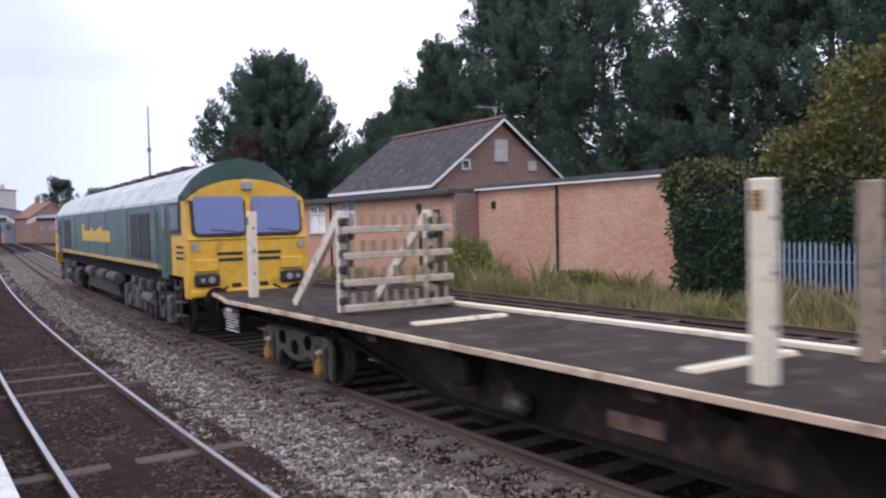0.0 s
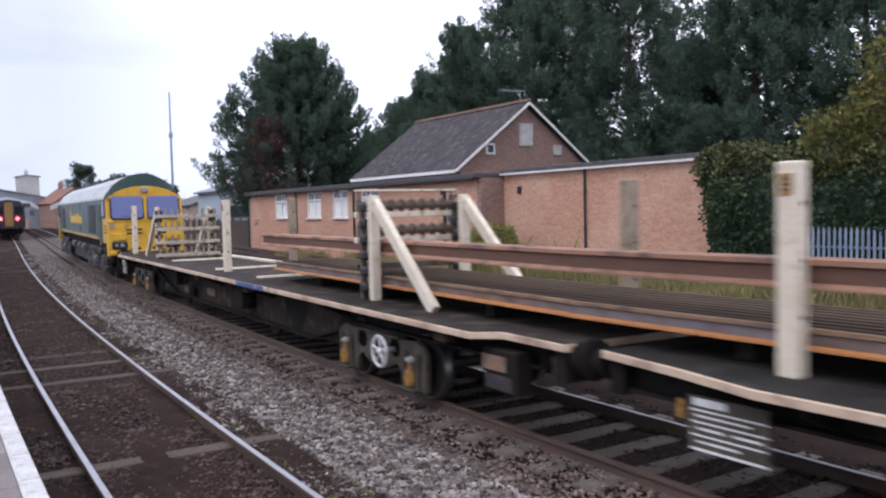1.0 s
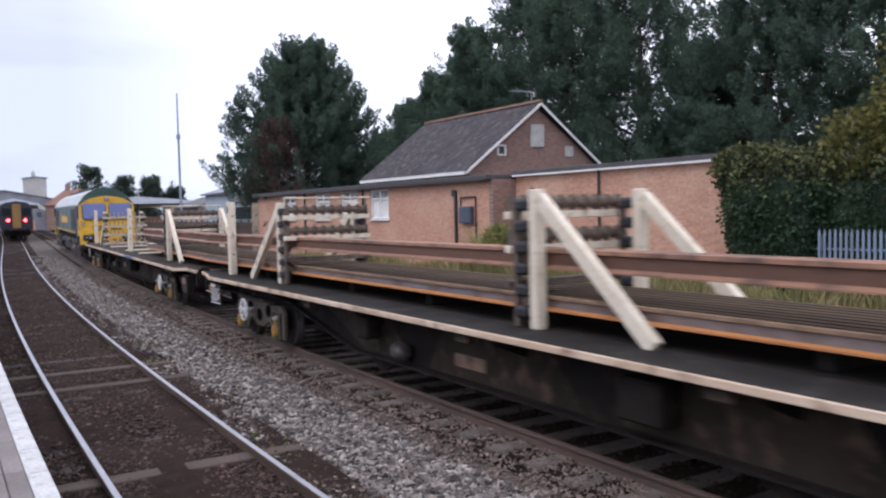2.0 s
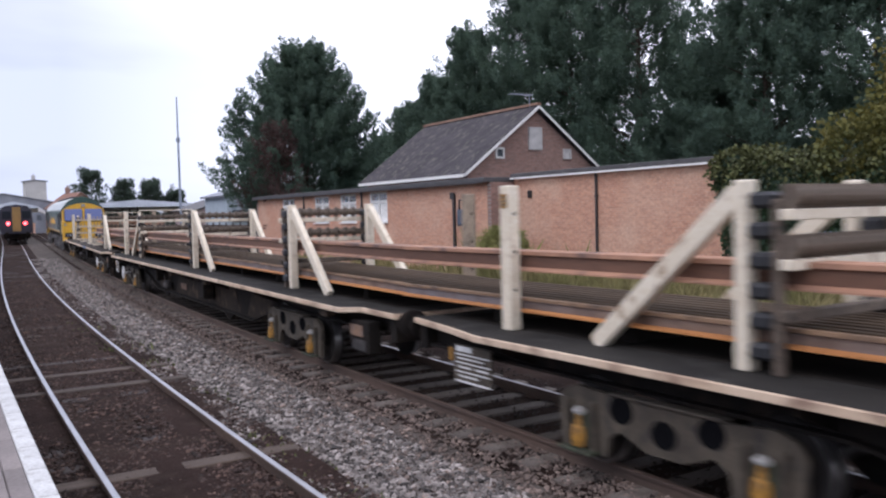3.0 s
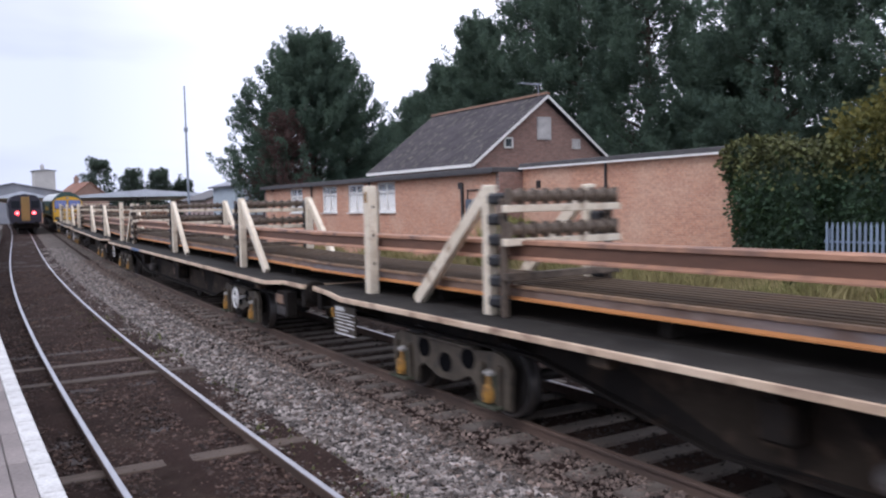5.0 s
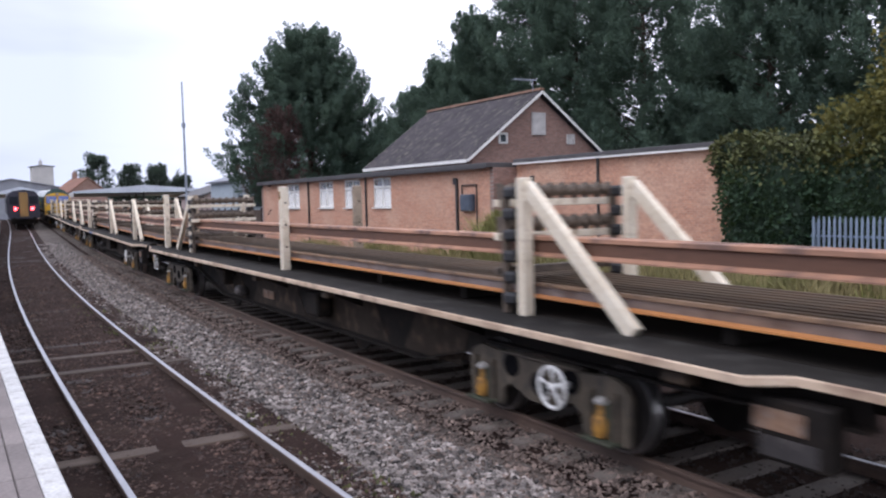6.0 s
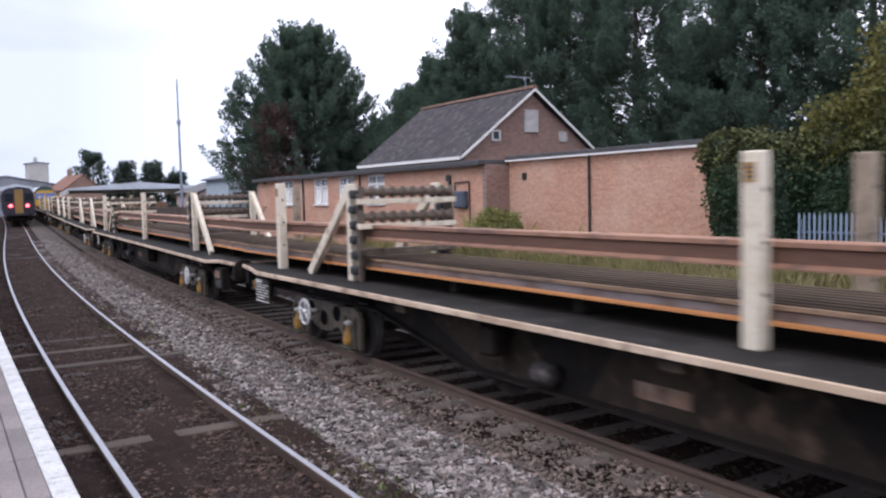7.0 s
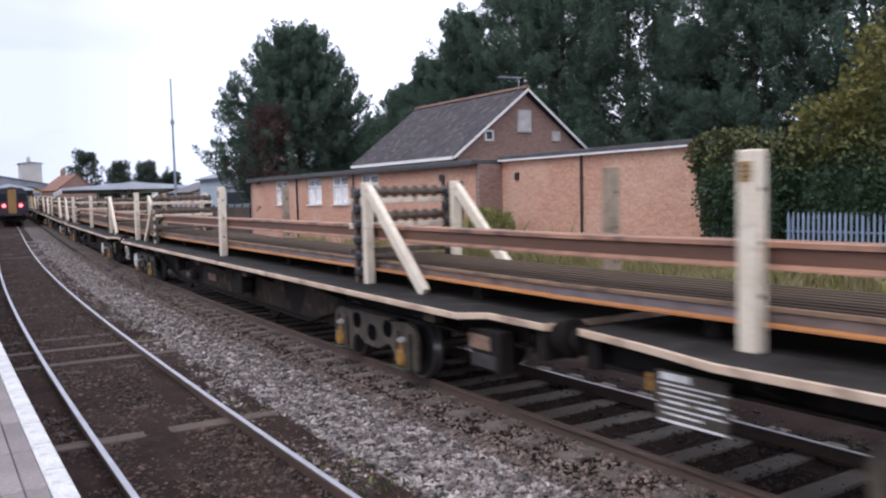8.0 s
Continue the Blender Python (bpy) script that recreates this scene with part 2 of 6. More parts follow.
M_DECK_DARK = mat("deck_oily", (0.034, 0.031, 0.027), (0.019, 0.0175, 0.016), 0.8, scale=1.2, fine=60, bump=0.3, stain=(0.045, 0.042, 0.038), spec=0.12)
# near-black that stands in for the shade under the rails
M_UNDERLOAD = mat("oily_black_floor", (0.028, 0.0245, 0.021), (0.019, 0.0165, 0.0145), 0.9, scale=1.5, fine=40, bump=0.3, spec=0.05)
M_STONE_B = mat("ballast_brown", (0.22, 0.165, 0.135), (0.07, 0.052, 0.043), 0.95, scale=6, fine=30, bump=0.4, island=0.5)
M_BED = mat("trackbed_dirt", (0.038, 0.0235, 0.019), (0.018, 0.0112, 0.0092), 1.0, scale=0.9, fine=28, bump=0.9, dist=0.03, stain=(0.042, 0.030, 0.023), coords="Object", spec=0.08)
M_BEDGREY = mat("ballast_bed", (0.115, 0.092, 0.076), (0.058, 0.046, 0.038), 1.0, scale=0.7, fine=30, bump=1.0, dist=0.04, stain=(0.10, 0.08, 0.065))
M_GROUND = mat("rough_ground", (0.16, 0.14, 0.085), (0.09, 0.085, 0.05), 1.0, scale=0.35, fine=12, bump=0.8, dist=0.05, stain=(0.07, 0.085, 0.03))
M_PAVING = mat("platform_paving", (0.215, 0.185, 0.172), (0.15, 0.128, 0.12), 0.9, scale=1.5, fine=35, bump=0.3, per_object=0.12)
M_EDGE = mat("white_edge_paint", (0.58, 0.58, 0.56), (0.42, 0.41, 0.395), 0.8, scale=5, fine=40, bump=0.2, stain=(0.27, 0.25, 0.23), stain_amount=0.35, per_object=0.05)
M_PLATFACE = mat("platform_face", (0.10, 0.085, 0.07), (0.055, 0.05, 0.04), 0.95, scale=2, fine=20, bump=0.5)
M_BRICK_Y = brick_mat("red_brick_long", True, (0.58, 0.305, 0.190), (0.44, 0.215, 0.137), (0.53, 0.40, 0.31), (0.62, 0.425, 0.305))
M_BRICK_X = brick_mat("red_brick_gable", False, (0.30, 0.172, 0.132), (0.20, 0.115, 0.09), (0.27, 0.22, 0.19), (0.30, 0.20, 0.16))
M_SLATE = mat("roof_tile_grey", (0.070, 0.062, 0.066), (0.046, 0.041, 0.045), 0.95, spec=0.2, scale=1.2, fine=20, bump=0.3, stain=(0.13, 0.125, 0.10), stain_amount=0.3)
M_RIDGE = mat("ridge_tile_clay", (0.23, 0.135, 0.09), (0.17, 0.10, 0.068), 0.85, scale=3, per_object=0.15)
M_FASCIA = mat("fascia_dark", (0.075, 0.07, 0.07), (0.05, 0.047, 0.047), 0.6, scale=2)
M_UPVC = mat("window_white", (0.80, 0.785, 0.74), (0.72, 0.70, 0.65), 0.4, scale=3, bump=0.02)
M_BLIND = mat("cream_blind", (0.82, 0.79, 0.72), (0.76, 0.72, 0.64), 0.8, scale=2)
M_PIPE = mat("downpipe_black", (0.045, 0.038, 0.036), (0.03, 0.026, 0.025), 0.5, scale=4)
M_BOX = mat("meter_box_blue", (0.085, 0.105, 0.14), (0.06, 0.075, 0.10), 0.5, scale=3)
M_STEEL = mat("galvanised_steel", (0.34, 0.37, 0.42), (0.25, 0.28, 0.33), 0.5, 0.5, scale=4, per_object=0.1)
M_FENCE = mat("palisade_blue_grey", (0.25, 0.31, 0.38), (0.18, 0.23, 0.30), 0.55, 0.2, scale=4, per_object=0.15)
M_BARK = mat("bark", (0.085, 0.06, 0.045), (0.05, 0.036, 0.028), 0.95, scale=5, fine=30, bump=0.8, stretch=(1, 1, 0.2))
M_CONIFER = mat("conifer_foliage", (0.104, 0.156, 0.112), (0.046, 0.075, 0.060), 0.8, scale=0.45, fine=3, bump=0, island=0.22, spec=0.25)
M_COPPER = mat("copper_foliage", (0.115, 0.072, 0.062), (0.065, 0.044, 0.040), 0.8, scale=0.5, fine=6, bump=0, island=0.4, spec=0.25)
M_IVY = mat("ivy_leaf", (0.050, 0.090, 0.046), (0.020, 0.040, 0.024), 0.6, scale=0.7, fine=9, bump=0, island=0.5, spec=0.3)
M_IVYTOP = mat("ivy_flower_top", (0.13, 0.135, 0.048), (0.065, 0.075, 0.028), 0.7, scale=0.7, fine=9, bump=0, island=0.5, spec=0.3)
M_AUTUMN = mat("autumn_leaf", (0.20, 0.175, 0.045), (0.050, 0.075, 0.030), 0.7, scale=0.9, fine=8, bump=0, island=0.5, spec=0.3)
M_GRASS = mat("dry_grass", (0.40, 0.33, 0.17), (0.16, 0.17, 0.06), 0.85, scale=0.5, fine=9, bump=0, island=0.4, spec=0.2)
M_BUSH = mat("yellow_green_shrub", (0.32, 0.29, 0.11), (0.13, 0.15, 0.045), 0.8, scale=0.9, fine=9, bump=0, island=0.4, spec=0.2)
# greyed green: distance haze is mixed into the leaf colour
M_FARTREE = mat("far_tree_foliage", (0.070, 0.092, 0.075), (0.045, 0.062, 0.054), 0.85, scale=0.4, fine=4, bump=0, island=0.4, spec=0.2)
leafy(M_CONIFER, 0.36, (0.15, 0.205, 0.14))
leafy(M_COPPER, 0.30, (0.16, 0.09, 0.08))
leafy(M_FARTREE, 0.30, (0.10, 0.14, 0.08))
leafy(M_IVY, 0.25, (0.10, 0.15, 0.04))
leafy(M_AUTUMN, 0.28, (0.20, 0.18, 0.05))
leafy(M_GRASS, 0.25, (0.35, 0.30, 0.14))
M_EMU = mat("dmu_paint", (0.030, 0.028, 0.042), (0.022, 0.020, 0.030), 0.6, scale=1)
M_DOOR = mat("dull_ochre_door", (0.30, 0.175, 0.05), (0.22, 0.13, 0.04), 0.6, scale=2)
M_DARK = mat("dark_gap", (0.008, 0.008, 0.009), None, 0.95, scale=3, spec=0.0)
M_TAIL = mat("tail_lamp_red", (1.0, 0.06, 0.06), None, 0.3, scale=3, bump=0, emit=9.0)
M_CANOPY = mat("canopy_sheet", (0.55, 0.58, 0.63), (0.42, 0.45, 0.50), 0.5, scale=0.4, fine=4)
M_REDROOF = mat("red_roof_tile", (0.24, 0.115, 0.075), (0.17, 0.085, 0.06), 0.85, scale=1, fine=6)
M_RENDERED = mat("pale_render", (0.52, 0.50, 0.47), (0.42, 0.40, 0.38), 0.9, scale=0.5, fine=5)
M_PINKWALL = mat("pinkish_wall", (0.42, 0.33, 0.31), (0.33, 0.26, 0.25), 0.9, scale=0.6, fine=5)
M_PALEBLUE = mat("pale_blue_render", (0.40, 0.46, 0.50), (0.33, 0.38, 0.42), 0.9, scale=0.5, fine=5)
M_GREYROOF = mat("grey_sheet_roof", (0.26, 0.27, 0.30), (0.19, 0.20, 0.23), 0.7, scale=0.5, fine=5)


def glass(name, tint, rough=0.05):
    m = bpy.data.materials.new(name)
    m.use_nodes = True
    bs = m.node_tree.nodes["Principled BSDF"]
    bs.inputs["Base Color"].default_value = (*tint, 1)
    bs.inputs["Roughness"].default_value = rough
    bs.inputs["Metallic"].default_value = 0.0
    bs.inputs["Coat Weight"].default_value = 1.0
    bs.inputs["Specular IOR Level"].default_value = 1.0
    return m


M_SCREEN = glass("windscreen_glass", (0.10, 0.125, 0.30))
M_CLEAR = glass("clear_pane_glass", (0.9, 0.93, 0.95), 0.0)
M_CLEAR.node_tree.nodes["Principled BSDF"].inputs["Alpha"].default_value = 0.22
M_CLEAR.node_tree.nodes["Principled BSDF"].inputs["Specular IOR Level"].default_value = 0.5
M_PANE = glass("window_pane_glass", (0.06, 0.07, 0.08))
M_CABGLASS = glass("cab_side_glass", (0.018, 0.021, 0.026), 0.12)
M_CLEAR.node_tree.nodes["Principled BSDF"].inputs["Coat Weight"].default_value = 0.0
M_CABGLASS.node_tree.nodes["Principled BSDF"].inputs["Coat Weight"].default_value = 0.0
M_CABGLASS.node_tree.nodes["Principled BSDF"].inputs["Specular IOR Level"].default_value = 0.18
M_SCREEN.node_tree.nodes["Principled BSDF"].inputs["Specular IOR Level"].default_value = 0.22


# ------------------------------------------------------------------ mesh tools
def bm_box(bm, c, s, m=None, bevel=0.0):
    """A box of size s about c, turned by m, with chamfered edges where asked."""
    mm = Matrix.Translation(c) @ (m or Matrix.Identity(4)) @ Matrix.Diagonal((*s, 1))
    r = bmesh.ops.create_cube(bm, size=1.0, matrix=mm)
    if bevel:
        edges = list({e for v in r["verts"] for e in v.link_edges})
        bmesh.ops.bevel(bm, geom=edges, offset=bevel, segments=1, affect="EDGES")
    return bm


def bm_rod(bm, p, q, r, seg=10, r2=None):
    """A round bar from p to q."""
    p, q = Vector(p), Vector(q)
    d = q - p
    m = Matrix.Translation((p + q) / 2) @ d.to_track_quat("Z", "Y").to_matrix().to_4x4()
    bmesh.ops.create_cone(bm, cap_ends=True, segments=seg, radius1=r, radius2=r if r2 is None else r2, depth=d.length, matrix=m)
    return bm


def bm_beam(bm, p, q, w, h, side=(1, 0, 0), bevel=0.0):
    """A square beam from p to q, w wide along side and h deep."""
    p, q = Vector(p), Vector(q)
    d = (q - p).normalized()
    sx = Vector(side)
    sx = (sx - d * sx.dot(d)).normalized()
    sy = d.cross(sx)
    m = Matrix((sx, sy, d)).transposed().to_4x4()
    return bm_box(bm, (p + q) / 2, (w, h, (q - p).length), m, bevel)


def bm_lathe(bm, profile, seg=14, axis="z"):
    """A turned shape from pairs (radius, height)."""
    rings = []
    for r, h in profile:
        ring = []
        for k in range(seg):
            a = 2 * math.pi * k / seg
            c, s = r * math.cos(a), r * math.sin(a)
            ring.append(bm.verts.new((c, s, h) if axis == "z" else (h, c, s)))
        rings.append(ring)
    for p, q in zip(rings[:-1], rings[1:]):
        for k in range(seg):
            bm.faces.new((p[k], p[(k + 1) % seg], q[(k + 1) % seg], q[k]))
    bm.faces.new(rings[0][::-1])
    bm.faces.new(rings[-1])
    bmesh.ops.recalc_face_normals(bm, faces=bm.faces)
    return bm


def bm_prism(bm, outline, axis, a, b):
    """The outline (pairs) extruded along axis from a to b. axis x: pairs are (y, z); y: (x, z); z: (x, y)."""
    def put(u, v, w):
        return {"x": (w, u, v), "y": (u, w, v), "z": (u, v, w)}[axis]
    lo = [bm.verts.new(put(u, v, a)) for u, v in outline]
    hi = [bm.verts.new(put(u, v, b)) for u, v in outline]
    n = len(outline)
    bm.faces.new(lo)
    bm.faces.new(hi[::-1])
    for i in range(n):
        bm.faces.new((lo[i], hi[i], hi[(i + 1) % n], lo[(i + 1) % n]))
    bmesh.ops.recalc_face_normals(bm, faces=bm.faces)
    return bm


def mesh_of(bm, name, material, smooth=False):
    me = bpy.data.meshes.new(name)
    bm.normal_update()
    bm.to_mesh(me)
    bm.free()
    for mm in (material if isinstance(material, (list, tuple)) else [material]):
        me.materials.append(mm)
    if smooth:
        for p in me.polygons:
            p.use_smooth = True
    return me


def part(name, bm, material, parent, label="", smooth=False):
    """Links a bmesh, or a mesh that another part has already, as one object under a thing or a part."""
    me = bm if isinstance(bm, bpy.types.Mesh) else mesh_of(bm, name, material, smooth)
    ob = new(name, me)
    ob.parent = parent
    return tagged(ob, label)


def thing(name, label, category, group="", kind="", at=None):
    ob = new(name)
    ob.empty_display_size = 0.3
    if at is not None:
        ob.matrix_basis = at
    return tagged(ob, label, category, group, kind)


def solid(name, bm, material, label, category, kind="", group="", at=None, smooth=False):
    ob = new(name, mesh_of(bm, name, material, smooth))
    if at is not None:
        ob.matrix_basis = at
    return tagged(ob, label, category, group, kind)


def mesh_arrays(name, verts, faces, material):
    me = bpy.data.meshes.new(name)
    me.from_pydata(verts, [], faces)
    for mm in (material if isinstance(material, (list, tuple)) else [material]):
        me.materials.append(mm)
    return me


def lift(y):
    """How far the line climbs."""
    return 7.0e-5 * y * y if y > 0 else 0.0


def bend(y):
    """How far the line curves to the right at y metres along it."""
    return 0.0023 * y * y / 2 / (1 + (y / 110.0) ** 2)


def along(x, y, z=0.0):
    """A pose on the line: x from the camera's side, y along, turned with the curve."""
    slope = (bend(y + 0.5) - bend(y - 0.5))
    return pose(x + bend(y), y, z + lift(y), math.degrees(math.atan(2 * 7.0e-5 * max(y, 0.0))), 0, -math.degrees(math.atan(slope)))


XA, XB, GAUGE = 2.145, 6.358, 1.505
PLAT_X, PLAT_Z = 0.662, 0.915


# ------------------------------------------------------------------ ground and track
def ribbon(name, x0, x1, z, y0, y1, step, material, label, category, z1=None, rough=0.0, cols=6):
    """A sheet that follows the line between two offsets, with an uneven surface."""
    ys = np.arange(y0, y1 + step, step)
    verts, faces = [], []
    for y in ys:
        for k in range(cols + 1):
            x = x0 + (x1 - x0) * k / cols
            zz = z + ((z1 if z1 is not None else z) - z) * k / cols
            zz += rough * noise.noise(Vector((x * 2.1, y * 1.7, 3.0))) if rough else 0
            verts.append((x + bend(y), y, zz + lift(y)))
    w = cols + 1
    for i in range(len(ys) - 1):
        for k in range(cols):
            a = i * w + k
            faces.append((a, a + 1, a + w + 1, a + w))
    ob = new(name, mesh_arrays(name, verts, faces, material))
    return tagged(ob, label, category, "", "structure")


def ground_sheet():
    bm = bmesh.new()
    bmesh.ops.create_grid(bm, x_segments=60, y_segments=60, size=1500, matrix=Matrix.Translation((0, 300, -0.42)))
    solid("ground", bm, M_GROUND, "rough ground with dry grass and earth", "ground", "structure")


RAIL_PROFILE = ((-0.075, -0.159), (0.075, -0.159), (0.075, -0.148), (0.012, -0.128), (0.010, -0.045), (0.035, -0.034), (0.035, -0.006),
                (0.028, 0.0), (-0.028, 0.0), (-0.035, -0.006), (-0.035, -0.034), (-0.010, -0.045), (-0.012, -0.128), (-0.075, -0.148))


def running_rail(parent, x, y0, y1, top):
    ys = list(np.arange(y0, 40, 1.0)) + list(np.arange(40, y1 + 1, 4.0))
    n = len(RAIL_PROFILE)
    verts = [(x + u + bend(y), y, v + lift(y)) for y in ys for u, v in RAIL_PROFILE]
    faces = [(i * n + k, i * n + (k + 1) % n, (i + 1) * n + (k + 1) % n, (i + 1) * n + k) for i in range(len(ys) - 1) for k in range(n)]
    me = mesh_arrays("rail", verts, faces, [M_RAIL_SIDE, top])
    for p in me.polygons:
        if p.index % n == 7:
            p.material_index = 1
    ob = new("rail", me)
    ob.parent = parent
    return tagged(ob, "steel running rail, rusted web, worn bright head" if top is M_RAIL_TOP else "steel running rail, brown and rusted")


def sleeper_mesh(kind):
    bm = bmesh.new()
    if kind == "concrete":
        bm_prism(bm, ((-0.14, 0), (-0.13, 0.16), (-0.11, 0.18), (0.11, 0.18), (0.13, 0.16), (0.14, 0)), "x", -1.27, 1.27)
        return mesh_of(bm, "sleeper", M_CONCRETE)
    bm_box(bm, (0, 0, 0.07), (2.6, 0.26, 0.14), bevel=0.012)
    return mesh_of(bm, "sleeper", M_TIMBER if kind == "timber" else M_TIMBER_NEW)


def track(name, x, kind, top, y0, y1, label, drop, pitch):
    tr = thing(name, label, "railway track", "", "structure")
    running_rail(tr, x - GAUGE / 2, y0, y1, top[0])
    running_rail(tr, x + GAUGE / 2, y0, y1, top[1])
    rnd = random.Random(7)
    me, alt = sleeper_mesh(kind), sleeper_mesh("new")
    y, k = max(y0, -1.0), 0
    while y < 92:
        new_one = kind == "timber" and (abs(y - 14.85) < 0.33 or abs(y - 13.5) < 0.3 or abs(y - 8.8) < 0.33)
        ob = new("sleeper", alt if new_one else me)
        ob.parent = tr
        ob.matrix_basis = along(x + rnd.uniform(-0.03, 0.03), y, drop + (0.030 if new_one else rnd.uniform(-0.03, 0.012) if kind == 'timber' else rnd.uniform(-0.012, 0.006))) @ pose(0, 0, 0, 0, 0, rnd.uniform(-0.6, 0.6))
        y += pitch
    return tr


def stones(name, count, x0, x1, y0, y1, z, size, material, label, seed, power=1.7, zfun=None):
    """Loose stones as eight-sided chips, thicker near the camera's end."""
    rg = np.random.RandomState(seed)
    y = y0 + (y1 - y0) * rg.rand(count) ** power
    x = x0 + (x1 - x0) * rg.rand(count)
    s = size * (0.55 + 0.9 * rg.rand(count) ** 2)
    base = np.array([(1, 0, 0), (-1, 0, 0), (0, 1, 0), (0, -1, 0), (0, 0, 1), (0, 0, -1)], float)
    v = base[None] * (0.6 + 0.7 * rg.rand(count, 6, 1)) + 0.35 * (rg.rand(count, 6, 3) - 0.5)
    a = rg.rand(count) * 6.283
    b = rg.rand(count) * 6.283
    ca, sa, cb, sb = np.cos(a)[:, None], np.sin(a)[:, None], np.cos(b)[:, None], np.sin(b)[:, None]
    vx, vy, vz = v[..., 0], v[..., 1], v[..., 2]
    vx, vy = vx * ca - vy * sa, vx * sa + vy * ca
    vy, vz = vy * cb - vz * sb, vy * sb + vz * cb
    zz = z if zfun is None else zfun(x)
    bend_y = 0.0023 * y * y / 2 / (1 + (y / 110.0) ** 2)
    out = np.stack([vx * s[:, None] + (x + bend_y)[:, None], vy * s[:, None] + y[:, None], vz * s[:, None] * 0.7 + (zz + rg.rand(count) * 0.02 + 7.0e-5 * y * y)[:, None]], -1).reshape(-1, 3)
    tri = np.array([(0, 2, 4), (2, 1, 4), (1, 3, 4), (3, 0, 4), (2, 0, 5), (1, 2, 5), (3, 1, 5), (0, 3, 5)])
    f = (tri[None] + 6 * np.arange(count)[:, None, None]).reshape(-1, 3)
    ob = new(name, mesh_arrays(name, out.tolist(), f.tolist(), material))
    return tagged(ob, label, "ballast", "", "stuff")


def platform():
    pl = thing("platform", "station platform with white painted edge and paving", "platform", "", "structure")
    ys = list(np.arange(-12, 90, 2.0))
    verts, faces = [], []
    prof = ((PLAT_X - 0.10, -0.3), (PLAT_X - 0.10, PLAT_Z - 0.12), (PLAT_X - 0.004, PLAT_Z - 0.085), (PLAT_X - 0.004, PLAT_Z - 0.07), (-6.0, PLAT_Z - 0.07), (-6.0, -0.3))
    for y in ys:
        verts += [(x + bend(y), y, z + lift(y)) for x, z in prof]
    n = len(prof)
    faces = [(i * n + k, i * n + (k + 1) % n, (i + 1) * n + (k + 1) % n, (i + 1) * n + k) for i in range(len(ys) - 1) for k in range(n)]
    core = new("platform_wall", mesh_arrays("platform_wall", verts, faces, M_PLATFACE))
    core.parent = pl
    tagged(core, "dark weathered platform face")
    # coping slabs with a white edge, then narrow paving strips
    cop_me = mesh_of(bm_box(bmesh.new(), (-0.062, 0, -0.034), (0.122, 0.597, 0.068), bevel=0.006), "coping", M_EDGE)
    strip_me = mesh_of(bm_box(bmesh.new(), (0, 0, -0.036), (0.113, 0.796, 0.066), bevel=0.006), "paving_strip", M_PAVING)
    slab_me = mesh_of(bm_box(bmesh.new(), (0, 0, -0.036), (0.594, 0.594, 0.066), bevel=0.004), "paving_slab", M_PAVING)
    for me, x, w, y0, y1 in [(cop_me, PLAT_X, 0.6, -4, 46)] + [(strip_me, PLAT_X - 0.182 - 0.118 * k, 0.8, -4, 22) for k in range(4)] + [(slab_me, PLAT_X - 0.892 - 0.6 * k, 0.6, -4, 16) for k in range(3)]:
        y = y0
        while y < y1:
            ob = new(me.name.split(".")[0], me)
            ob.parent = pl
            ob.matrix_basis = along(x, y, PLAT_Z)
            y += w


# ------------------------------------------------------------------ plants
def leaves(points, normals, size, rg, wide=0.45, droop=0.0, spread=0.65):
    """Pointed leaf sprays, two triangles each, that stand out along the normals."""
    n = len(points)
    d = normals + spread * rg.randn(n, 3)
    d[:, 2] -= droop
    d /= np.linalg.norm(d, axis=1)[:, None]
    s = np.cross(d, rg.randn(n, 3))
    s /= np.linalg.norm(s, axis=1)[:, None]
    up = np.cross(s, d)
    ln = (size * (0.6 + 0.8 * rg.rand(n)))[:, None]
    a = points
    b = points + d * ln * 0.55 + s * ln * wide * 0.5 + up * ln * 0.08
    c = points + d * ln * 0.55 - s * ln * wide * 0.5 + up * ln * 0.08
    e = points + d * ln
    v = np.stack([a, b, e, c], 1).reshape(-1, 3)
    f = (np.array([(0, 1, 2, 3)])[None] + 4 * np.arange(n)[:, None, None]).reshape(-1, 4)
    return v, f


def plume(base, axis, length, width, count, rg):
    """Points and outward directions of one feathery branch that swells from its base and ends in a point."""
    axis = axis / np.linalg.norm(axis)
    t = rg.rand(count, 1) ** 0.8
    w = width * np.sin(np.pi * np.clip(t, 0, 1) ** 0.75) ** 0.8 + 0.03
    q = rg.randn(count, 3)
    q -= (q @ axis)[:, None] * axis
    q /= np.linalg.norm(q, axis=1)[:, None] + 1e-6
    r = np.sqrt(rg.rand(count, 1)) * 0.5 + 0.5 * rg.rand(count, 1)
    sag = np.concatenate([0 * t, 0 * t, 0.16 * length * t * t], 1)
    return base + axis * (t * length) + sag + q * w * r, q + axis * 0.7 + np.array([0, 0, 0.25])


